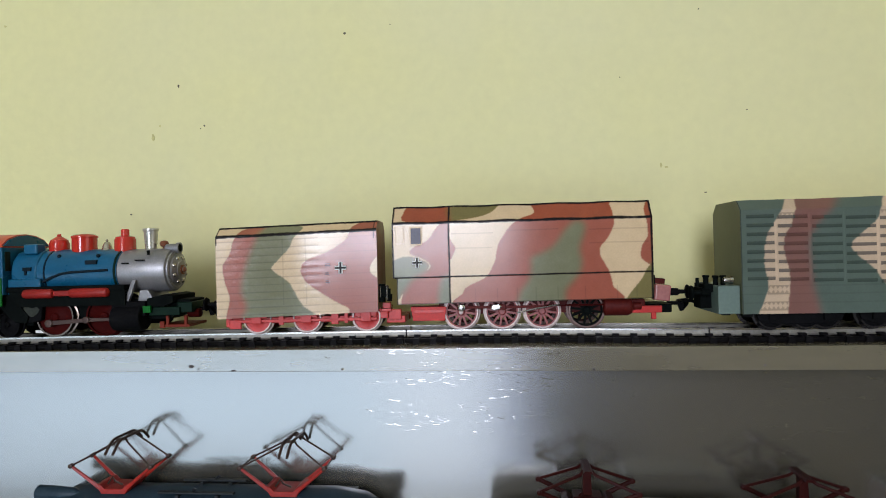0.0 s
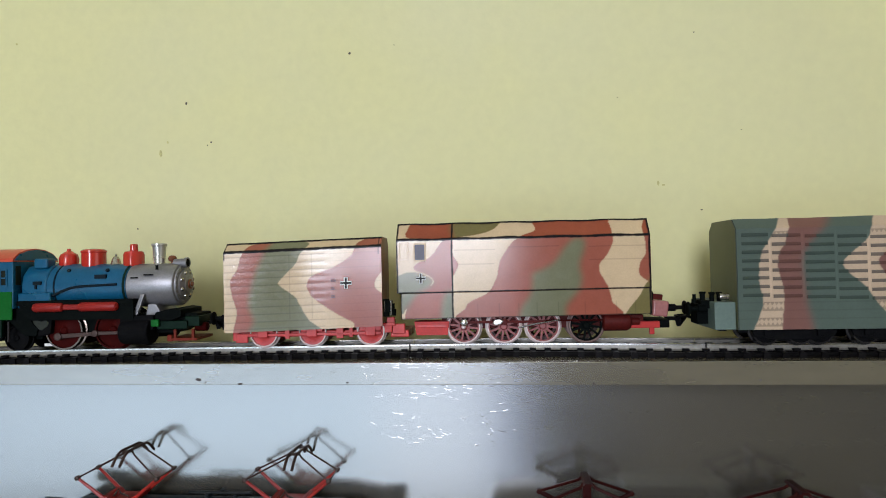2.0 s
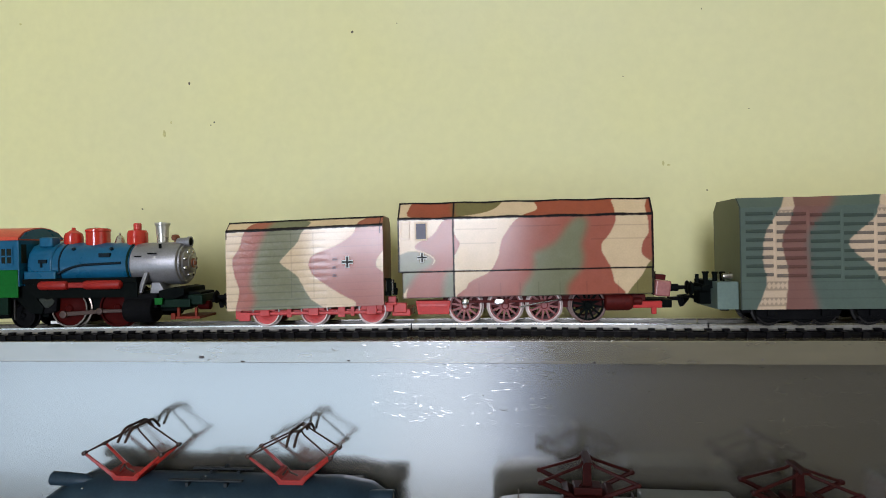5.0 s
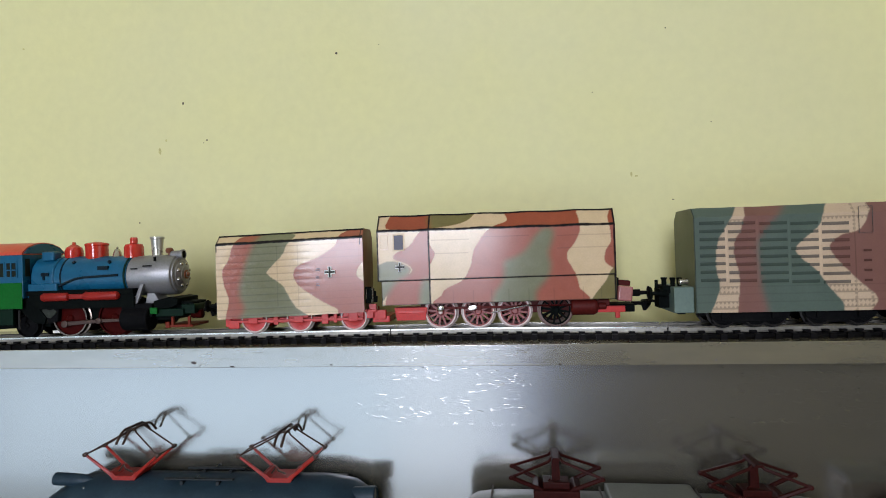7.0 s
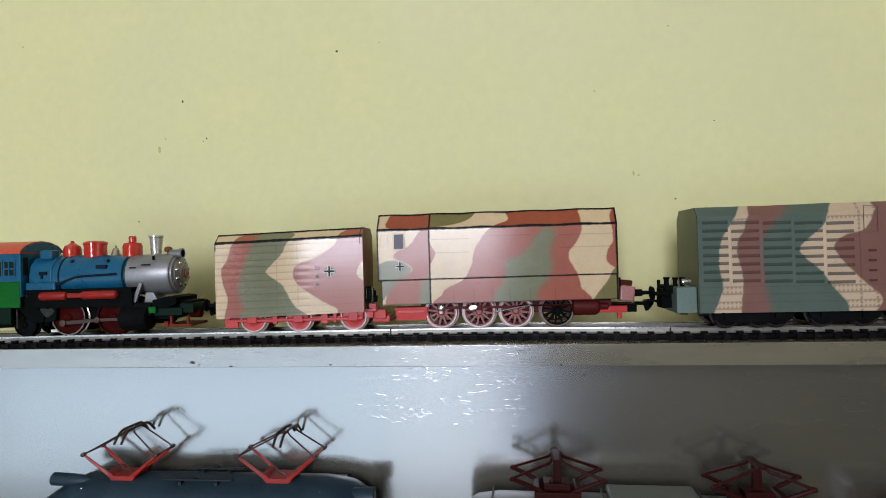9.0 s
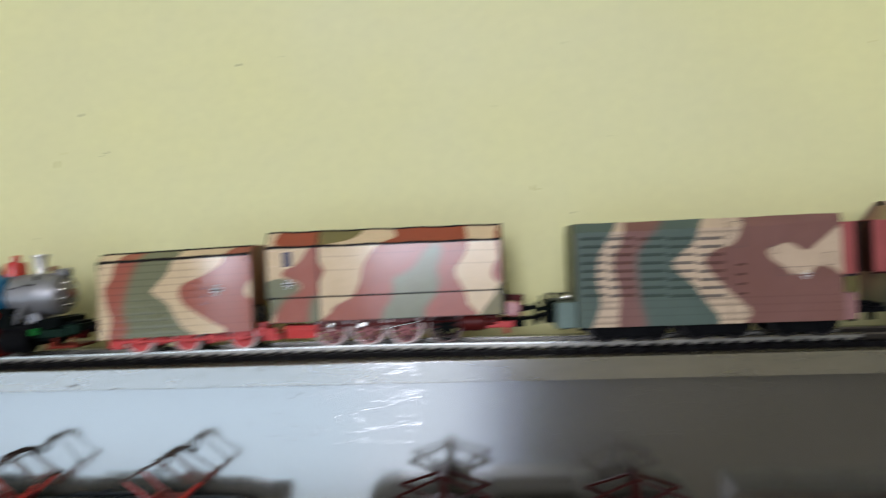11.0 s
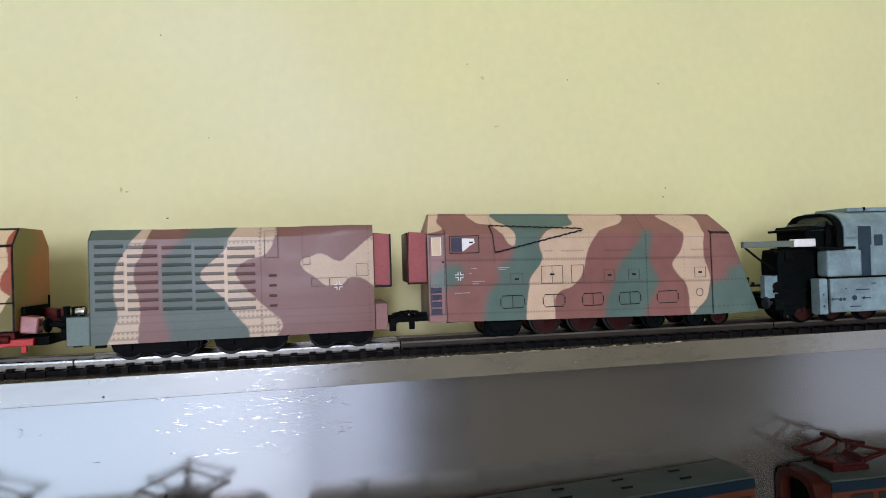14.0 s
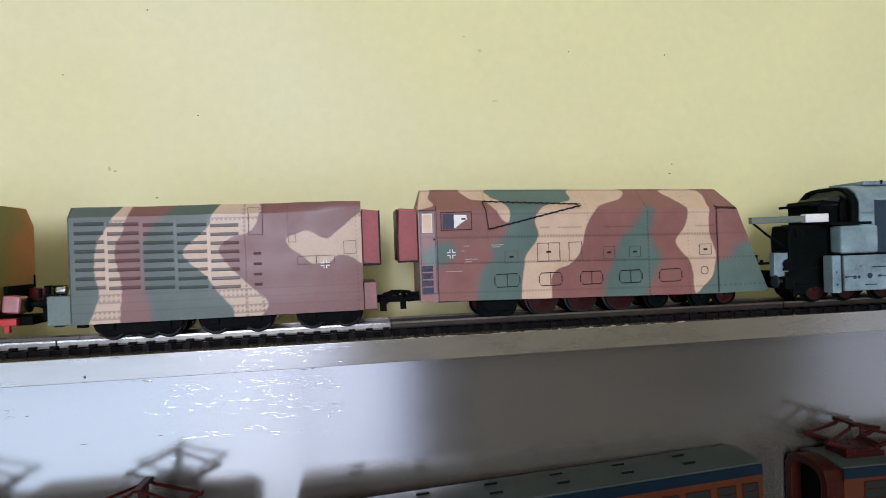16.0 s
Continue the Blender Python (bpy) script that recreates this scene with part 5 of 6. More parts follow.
part("washout_box", Geo().box(-1.0, 5.2, -8.4, -3.0, 34.6, 39.0), BLUE, steam, bevel=0.8)
part("boiler_band", Geo().lathe((39.6, 0, BZ), (1, 0, 0), [(9.7, 0), (9.95, 0.1), (9.95, 1.0), (9.7, 1.1)], 40), DARK_GREEN, steam)
part("boiler_band", Geo().lathe((9.0, 0, BZ), (1, 0, 0), [(10.3, 0), (10.5, 0.1), (10.5, 0.7), (10.3, 0.8)], 40), NAVY, steam)
part("boiler_pipe", Geo().tube([(9, -10.4, 22.6), (13, -10.5, 24.4), (17, -10.5, 25.8), (21, -10.5, 26.4), (37.5, -10.0, 27.0)], 0.55, 8), NAVY, steam, "dark pipe along the boiler")
part("name_plate", Geo().box(27.5, 32.5, -9.9, -8.6, 29.6, 31.4), NAVY, steam)
for x, z in ((14.5, 33.2), (32.0, 33.0)):
    part("washout_plug", Geo().lathe((x, -7.2, z), (0, -1, 0.8), [(0.8, 0), (0.8, 0.8), (0.5, 1.0)], 10), NAVY, steam)
box = part("smokebox", Geo().lathe((41.0, 0, BZ), (1, 0, 0), [(9.3, 0), (9.6, 0.4), (9.6, 20.1), (9.3, 20.9), (8.7, 21.3)], 44), SILVER, steam, "silver-painted smokebox")
front = part("smokebox_door", Geo().lathe((62.3, 0, BZ), (1, 0, 0), [(8.6, 0), (8.4, 0.7), (7.0, 1.0), (6.6, 1.6), (4.0, 2.6), (3.8, 2.9), (1.6, 3.2), (1.4, 3.8), (0.4, 4.0)], 40), SILVER, steam, "round silver smokebox door")
for k in range(24):
    a = 2 * math.pi * k / 24
    part("rivet", Geo().ball((63.0, 7.7 * math.cos(a), BZ + 7.7 * math.sin(a)), 0.42, n=8), SILVER, front)
for k in range(8):
    a = 2 * math.pi * (k + 0.5) / 8
    part("door_clamp", Geo().ball((64.1, 5.4 * math.cos(a), BZ + 5.4 * math.sin(a)), 0.95, n=10), STEEL, front)
part("door_plate", Geo().lathe((65.3, 0, BZ), (1, 0, 0), [(2.2, 0), (2.2, 0.5), (1.2, 0.8), (0.8, 1.6)], 20), BRASS, front, "red-brown centre plate")
part("headlight", Geo().lathe((58.7, -1.0, 35.8), (1, 0, 0), [(1.4, 0), (1.9, 0.5), (2.0, 5.0), (2.4, 5.2), (2.4, 6.4), (1.9, 6.5), (1.8, 5.8)], 20), SILVER, steam, "silver tube headlight")
part("lens", Geo().lathe((64.6, -1.0, 35.8), (1, 0, 0), [(1.9, 0), (1.7, 0.4), (0.6, 0.7)], 16), SOOT, steam)
for x, y, z, w in ((43.5, -9.2, 29.4, 3.0), (49.2, -8.9, 30.6, 4.0)):
    part("handrail_clip", Geo().box(x, x + w, y - 0.4, y + 0.4, z, z + 0.5), SOOT, box)
part("washout_cap", Geo().box(54.0, 54.8, -8.2, -7.2, 33.0, 35.0), SOOT, box)
part("firebox_fitting", Geo().box(0.6, 4.2, -11.2, -10.4, 27.4, 29.0).box(1.4, 2.2, -11.2, -10.4, 25.6, 29.0), NAVY, steam)
part("chimney", Geo().lathe((51.4, 0, 34.8), (0, 0, 1), [(3.4, 0), (2.5, 0.9), (2.4, 1.4), (2.9, 8.6), (3.3, 9.0), (3.3, 9.9), (2.7, 9.9), (2.3, 7.0)], 28), CHROME, steam, "shiny chimney")
part("whistle", Geo().lathe((57.4, 0, 35.0), (0, 0, 1), [(0.8, 0), (0.7, 1.4), (1.6, 1.8), (1.9, 3.0), (1.4, 4.0), (0.5, 4.3)], 18), BRASS, steam, "brown whistle")
part("steam_dome", Geo().lathe((39.6, 0, 33.8), (0, 0, 1), [(4.8, 0), (4.4, 1.0), (4.4, 6.2), (3.8, 7.6), (2.2, 8.0), (1.7, 8.2), (1.7, 10.6), (1.3, 11.0)], 28), DOME_RED, steam, "glossy red steam dome")
part("sand_dome", Geo().lathe((20.9, 0, 34.0), (0, 0, 1), [(5.2, 0), (5.0, 0.8), (5.0, 7.2), (5.3, 7.4), (5.3, 8.2), (4.4, 8.8), (1.0, 9.2)], 30), DOME_RED, steam, "glossy red drum-shaped sand dome")
part("small_dome", Geo().lathe((9.2, 0, 34.2), (0, 0, 1), [(4.4, 0), (4.0, 0.8), (4.0, 4.8), (3.4, 6.6), (1.6, 7.8), (0.9, 8.2), (0.7, 9.2)], 28), DOME_RED, steam, "glossy red small dome")
part("bell", Geo().lathe((31.2, 0, 34.6), (0, 0, 1), [(1.0, 0), (1.0, 0.9), (2.7, 1.0), (2.1, 1.8), (1.7, 3.4), (1.1, 4.6), (0.4, 5.0), (0.6, 5.4), (0.2, 6.0)], 20), BELL, steam, "small metal bell")
part("running_board", Geo().box(-6, 46, -12.2, 12.2, 18.4, 20.6), SOOT, steam, "soot-black running board", bevel=0.3)
for x0, x1 in ((1.6, 15.4), (22.0, 39.6)):
    part("air_tank", Geo().lathe((x0, -12.2, 17.6), (1, 0, 0), [(0.8, 0), (1.7, 0.6), (2.0, 1.4), (2.0, x1 - x0 - 1.4), (1.7, x1 - x0 - 0.6), (0.8, x1 - x0)], 20), TANK_RED, steam, "red cylindrical air tank")
part("tank_bracket", Geo().box(15.0, 22.4, -12.9, -10.5, 16.4, 18.8), TANK_RED, steam, bevel=0.5)
part("boiler_stay", Geo().add([(44.8, -10.4, 13.4), (46.8, -10.4, 13.4), (49.8, -9.8, 22.4), (48.0, -9.8, 22.4), (44.8, -9.0, 13.4), (46.8, -9.0, 13.4), (49.8, -8.2, 22.4), (48.0, -8.2, 22.4)], [(0, 1, 2, 3), (7, 6, 5, 4), (0, 4, 5, 1), (1, 5, 6, 2), (2, 6, 7, 3), (3, 7, 4, 0)]), SILVER, steam, bevel=0.2)
part("saddle", Geo().prism([(48.5, 10.5), (54.8, 10.5), (55.6, 14.6), (53.6, 18), (50, 18)], -7.5, 7.5), SILVER, steam, bevel=0.4)
part("frame", Geo().prism([(-10, 6.0), (62, 5.0), (72, 10.0), (72, 13.5), (-10, 15.5)], -6.4, 6.4), SOOT, steam, "black underframe", bevel=0.4)
part("firebox_side", Geo().prism([(-8, 16), (9, 16), (8, 6), (3, 4.8), (-6, 9.0)], -10.6, -7.5), BLACK, steam, bevel=0.6)
part("frame_badge", Geo().prism([(0.4, 11.8), (2.4, 12.2), (4.2, 11.4), (6.4, 12.0), (7.6, 10.8), (7.0, 9.4), (4.6, 7.6), (2.6, 8.0), (0.6, 9.8)], -10.9, -10.3), DARK_OLIVE, steam, "small grey heart-shaped plate", bevel=0.2)
part("frame_side", Geo().prism([(-9, 16.4), (46, 16.4), (46, 9), (41, 6), (26, 11.6), (21.5, 11.6), (18, 12.6), (8, 12.6), (4, 5), (-2, 5), (-9, 10)], -7.2, -6.5), SOOT, steam, "black side frame")
part("footplate_valance", Geo().box(-5, 46, -11.8, -11.0, 12.0, 18.6), SOOT, steam)
part("cylinder", Geo().lathe((40.0, -8.6, 7.6), (1, 0, 0), [(5.2, 0), (5.6, 0.5), (5.6, 12.5), (5.2, 13)], 28).box(39.6, 54.4, -11.2, -4, 8.4, 14.6).box(41, 52, -11.0, -5, 2.4, 9), BLACK, steam, "black cylinder block", bevel=0.5)
part("cylinder", Geo().lathe((40.5, 9.0, 8.0), (1, 0, 0), [(4.6, 0), (5.0, 0.5), (5.0, 13.5), (4.6, 14)], 26), BLACK, steam, "black cylinder", bevel=0.4)
for k, x in enumerate((13.4, 35.6)):
    wheel(steam, x, -7.4, 8.5, WHEEL_RED, BARE_TYRE if k == 0 else WHEEL_RED)
    wheel(steam, x, 7.4, 8.5, WHEEL_RED, STEEL, face=1)
    part("axle", Geo().rod((x, -7.4, 8.5), (x, 7.4, 8.5), 1.2), BLACK, steam)
part("coupling_rod", Geo().prism([(10.4, 5.0), (30, 6.4), (38.5, 6.6), (38.5, 8.0), (30, 8.0), (10.4, 7.0)], -11.2, -10.5).lathe((11.8, -10.4, 6.0), (0, -1, 0), [(1.7, 0), (1.7, 1.2), (0.8, 1.4)], 16).lathe((28.4, -10.4, 7.2), (0, -1, 0), [(1.5, 0), (1.5, 1.2), (0.8, 1.4)], 16), PANTO_WIRE, steam, "dull metal coupling rod", bevel=0.2)
part("pilot_deck", Geo().prism([(54.5, 10.4), (62, 10.8), (66, 12.4), (66, 15.4), (62, 16.0), (54.5, 14.4)], -10, 10), SOOT, steam, bevel=0.4)
part("pilot_beam", Geo().box(55.0, 68.5, -9.6, 9.6, 7.0, 10.6).box(67, 73.5, -8.5, 8.5, 8.0, 12.4), DARK_GREEN, steam, "dark green front beam", bevel=0.4)
part("pilot_plate", Geo().box(53.4, 56.8, -11.4, -10.2, 8.4, 11.4), GREEN, steam, bevel=0.3)
part("pilot_step", Geo().box(59.4, 72.0, -8.0, 8.0, 3.0, 4.2).box(61.6, 62.8, -8.0, -6.8, 4.0, 8.0).box(69.6, 70.8, -8.0, -6.8, 4.0, 8.0).box(59.0, 61.0, -8.4, -6.4, 2.8, 5.6), STEP_RED, steam, "orange-red front steps", bevel=0.2)
part("red_gear", Geo().lathe((70, -4, 7.4), (1, 0, 0), [(1.8, 0), (2.0, 0.4), (2.0, 5), (1.4, 5.4)], 16), WHEEL_RED, steam)
coupler(steam, 73.0, 0.0, 9.0, 1)
cab = part("cab", Geo().prism([(-28, 17.4), (-3.6, 17.4), (-3.6, 39.0), (-28, 39.0)], -13.2, 13.2), BLUE, steam, "blue plastic cab", bevel=0.4)
part("cab_roof", Geo().sweep([(-14.0, 37.8), (-13.6, 39.2), (-10.5, 41.6), (-5.5, 43.2), (0, 43.8), (5.5, 43.2), (10.5, 41.6), (13.6, 39.2), (14.0, 37.8)], -29.5, -3.2), ROOF_RED, cab, "red arched cab roof")
part("cab_arch", Geo().sweep([(-13.2, 38.4), (-10.2, 41.1), (-5.3, 42.7), (0, 43.3), (5.3, 42.7), (10.2, 41.1), (13.2, 38.4)], -4.2, -2.6), BLUE, cab)
part("cab_skirt", Geo().box(-28, -4.0, -13.6, -12.8, 12.6, 24.8), GREEN, cab, "green lower cab side", bevel=0.3)
for x in (-17.5, -11.4):
    w = part("window", Geo().box(x, x + 4.8, -13.5, -13.0, 27.6, 34.2), GLASS_DARK, cab, "dark cab side window")
    part("window_frame", frame_lines(x - 0.5, x + 5.3, -13.45, 27.1, 34.7, 0.6), BLUE, w)
part("glazing_bar", Geo().box(-9.3, -8.7, -13.8, -13.2, 27.6, 34.2).box(-11.4, -6.6, -13.8, -13.2, 30.5, 31.1), BLUE, cab)
part("front_window", Geo().box(-3.8, -3.35, -11.8, -9.0, 27.6, 36.0), GLASS_DARK, cab, "narrow dark front window")
cab.location.x = -0.003
part("cab_frame", Geo().prism([(-34, 17.6), (-5, 17.6), (3, 8), (2, 5), (-3, 5.4), (-10, 11.6), (-22, 13.4), (-34, 13.4)], -11.4, -6.4), SOOT, steam, "black frame below the cab", bevel=0.4)
part("trailing_bogie", Geo().prism([(-32, 10.5), (-13.5, 10.5), (-12.4, 6), (-14, 3.4), (-32, 3.4)], -10.8, -8.8), SOOT, steam, "black trailing bogie", bevel=0.4)
part("step_plate", Geo().box(-22, -12.5, -12.6, -11.0, 5.0, 14.0), DARK_GREEN, steam, bevel=0.3)
part("ash_pan", Geo().prism([(-30, 12.5), (4, 12.5), (1, 3.2), (-28, 2.4)], -6.2, 6.2), SOOT, steam, "soot-black ash pan", bevel=0.4)
part("bright_post", Geo().rod((-9.4, -12.4, 4.2), (-9.4, -12.4, 13.0), 0.5), DULL_STEEL, steam)
wheel(steam, -8.0, -7.4, 5.6, BLACK, BLACK)
wheel(steam, -8.0, 7.4, 5.6, BLACK, BLACK, face=1)
part("axle", Geo().rod((-8, -7.4, 5.6), (-8, 7.4, 5.6), 1.2), BLACK, steam)
part("white_lever", Geo().box(3.4, 12.4, -8.0, -7.0, 1.6, 2.8), WHITE_INK, steam)
settle(steam, GEAR + ("white_lever", "pilot_step", "cylinder", "bright_post"))

# -- ice blue shunter with open cab --
shunter = thing("ice_blue_shunter", "ice-blue and soot-black model locomotive with an open cab end", "model locomotive", (0.3935, 0.2510, Z_BODY), rz=-3.0)
part("hood", Geo().prism([(8.0, 6.0), (29.5, 6.0), (29.5, 32.0), (8.6, 32.0), (7.6, 26)], -10.2, 1.5), SOOT, shunter, "soot-black front hood", bevel=0.8)
part("hood_rail", Geo().box(5.0, 24, -10.9, -9.8, 12.6, 13.8).box(5.6, 24, -10.8, -9.8, 30.6, 31.6), BLACK, shunter, bevel=0.2)
part("hood_fitting", Geo().box(11.0, 14.6, -11.0, -9.8, 27.0, 31.4).lathe((7, -10.2, 15.4), (0, -1, 0), [(2.2, 0), (2.0, 0.6), (0.6, 0.9)], 14), BLACK, shunter, bevel=0.4)
part("skirt_gap", Geo().box(23.8, 26.4, -18.0, -14.4, 3.6, 18.4), SOOT, shunter)
part("cab_sill", Geo().box(22.0, 41.0, -17.2, 14.0, 31.4, 32.6), SOOT, shunter, "black cab sill", bevel=0.2)
arch = [(16.4, 31.8), (16.4, 41.0), (14.6, 44.6), (11.2, 47.2), (7.0, 48.2), (-7.0, 48.2), (-11.2, 47.2), (-14.6, 44.6), (-16.4, 41.0), (-16.4, 31.8)]
inner = [(-14.9, 31.8), (-14.9, 40.6), (-13.4, 43.6), (-10.6, 45.9), (-6.8, 46.9), (6.8, 46.9), (10.6, 45.9), (13.4, 43.6), (14.9, 40.6), (14.9, 31.8)]
part("cab_front_arch", Geo().sweep(arch + inner, 32.6, 35.6), SOOT, shunter, "soot-black cab arch", bevel=0.2)
part("cab_bulkhead", Geo().sweep([(14.7, 31.8), (14.7, 40.6), (13.2, 43.5), (10.5, 45.8), (6.8, 46.8), (-6.8, 46.8), (-10.5, 45.8), (-13.2, 43.5), (-14.7, 40.6), (-14.7, 31.8)], 35.0, 35.5), OLIVE_BAR, shunter, "grey-green cab bulkhead")
part("cab_inner", Geo().box(23.5, 34.5, -8.6, 11.0, 31.8, 40.6), SOOT, shunter, "soot-black cab front", bevel=0.6)
part("cab_hood_top", Geo().prism([(24.0, 40.2), (34.6, 40.2), (34.6, 44.6), (30.0, 44.0)], -9.0, 11.6), DARK_OLIVE, shunter, bevel=0.5)
part("visor", Geo().prism([(20.0, 40.0), (34.0, 41.0), (34.0, 41.8), (24.6, 42.8), (23.6, 41.4), (20.0, 41.2)], -9.4, 12.4), SOOT, shunter, bevel=0.3)
part("cab_lever", Geo().tube([(33.0, -10.0, 32), (33.0, -10.0, 40.6), (33.4, -10.8, 42.4), (33.6, -12.2, 42.0), (33.8, -12.6, 38.0), (33.8, -12.6, 32)], 0.8, 8), BLACK, shunter, "black looped lever")
part("cab_pillar", Geo().box(34.2, 34.9, -11.9, -10.9, 33.0, 40.2), CREAM, shunter)
roof = [(16.8, 36.0), (16.8, 41.2), (14.9, 45.0), (11.4, 47.7), (7.0, 48.8), (-7.0, 48.8), (-11.4, 47.7), (-14.9, 45.0), (-16.8, 41.2), (-16.8, 36.0)]
part("roof", Geo().sweep(roof, 35.7, 150.0), ICE, shunter, "dirty ice-blue curved roof")
part("roof_box", Geo().box(44.0, 84, -10, 10, 48.6, 50.4), ICE, shunter, bevel=0.4)
part("roof_pin", Geo().box(52.0, 52.8, -10.4, -9.6, 49.0, 50.6), SOOT, shunter)
part("cab_side", Geo().box(35.7, 150.0, -16.8, 16.8, 12.0, 37.0), ICE, shunter, "stained ice-blue side", bevel=0.4)
door = part("cab_door", Geo().box(42.6, 49.0, -17.1, -16.4, 18.6, 41.6), SLATE, shunter, "slate-blue cab door", bevel=0.2)
part("door_edge", Geo().box(48.0, 48.6, -17.4, -17.0, 18.8, 33.0), ICE, door)
part("side_window", Geo().box(50.6, 54.6, -17.1, -16.4, 32.6, 37.6), SLATE, shunter)
part("side_tank", Geo().box(25.4, 42.4, -18.8, -12.0, 19.2, 31.0), ICE, shunter, "stained ice-blue tool box", bevel=1.2)
part("tank_groove", Geo().box(25.6, 150.0, -18.0, -14.0, 18.4, 19.2), SOOT, shunter)
part("side_skirt", Geo().box(25.9, 150.0, -19.2, -15.0, 3.4, 18.4), ICE, shunter, "stained ice-blue skirt", bevel=0.5)
part("corner_post", Geo().box(20.4, 24.4, -19.4, -14.0, 2.8, 18.6), ICE, shunter, "stained ice-blue corner piece", bevel=0.5)
for x, z, r in ((22.2, 11.6, 0.5), (22.4, 6.4, 0.7), (26.6, 9.4, 0.5), (30.6, 9.2, 0.8), (32.4, 9.2, 0.7), (37.4, 9.6, 1.2), (42.0, 9.4, 0.6)):
    part("rivet_mark", Geo().lathe((x, -19.1, z), (0, -1, 0), [(r, 0), (r, 0.25), (r * 0.5, 0.4)], 10), SLATE, shunter)
for x, z, w in ((26.5, 9.2, 4.4), (38.5, 13.0, 6.2), (41.0, 9.2, 4.4), (35.0, 5.6, 5.4), (46.0, 15.6, 2.2), (33.0, 13.6, 0.6)):
    part("grime_mark", Geo().box(x, x + w, -19.35, -19.1, z, z + 0.45), SLATE, shunter)
part("side_arm", Geo().box(-11.0, 13.4, -13.8, -11.4, 33.2, 36.0), OLIVE_BAR, shunter, "olive-grey bar reaching past the hood", bevel=0.3)
part("arm_tip", Geo().box(13.2, 23.8, -14.2, -11.0, 33.0, 36.6), WHITE_INK, shunter, "pale grey bar end", bevel=0.3)
part("arm_strut", Geo().tube([(-9.4, -12.4, 33.2), (-3.0, -11.6, 28.4), (5.6, -10.6, 22.8)], 0.5, 7), SOOT, shunter)
part("front_step", Geo().box(1.4, 7.8, -9.6, -6.4, 10.0, 20.4), ICE, shunter, "pale ice-blue front plate", bevel=0.3)
part("front_rail", Geo().tube([(0.6, -9.6, 20.9), (4, -9.8, 20.8), (6.6, -10.2, 20.6)], 0.4, 6), SOOT, shunter)
part("buffer_beam", Geo().box(4.6, 9.0, -12.0, 12.0, 4.6, 10.2), SOOT, shunter, bevel=0.4)
buffer(shunter, 8.4, -9.5, 8.0, -1, SLATE_DARK)
part("underframe", Geo().box(6, 148, -10, 10, 4.6, 12.0).prism([(6.5, 6.8), (9, 2.4), (15, 1.8), (19, 6.8)], -9.8, -7).box(9, 10.6, -11, -9, 1.0, 6), SOOT, shunter, bevel=0.4)
for x in (20.0, 35.0, 52.0, 110.0, 130.0):
    wheel(shunter, x, -7.6, 5.6, MAROON, SOOT)
    wheel(shunter, x, 7.6, 5.6, MAROON, SOOT, face=1)
    part("axle", Geo().rod((x, -7.6, 5.6), (x, 7.6, 5.6), 1.2), BLACK, shunter)
part("coupling_rod", Geo().box(28, 54, -11.4, -10.6, 4.6, 5.8), DULL_STEEL, shunter)

settle(shunter, GEAR)

# ---- trains on the lower shelf ----


def lower_running_gear(parent, x0, x1, colour, y=0.0):
    """Plain bogies and wheels, so that the body stands on the shelf."""
    for c in (x0 + (x1 - x0) * 0.2, x0 + (x1 - x0) * 0.8):
        part("bogie", Geo().box(c - 19, c + 19, -9, 9, 5, 9).prism([(c - 19, 8.5), (c + 19, 8.5), (c + 15, 4), (c - 15, 4)], -12, -10.5), colour, parent, bevel=0.4)
        for d in (-12, 12):
            wheel(parent, c + d, -7.6, 5.6, colour, STEEL)
            wheel(parent, c + d, 7.6, 5.6, colour, STEEL, face=1)
            part("axle", Geo().rod((c + d, -7.6, 5.6), (c + d, 7.6, 5.6), 1.0), BLACK, parent)


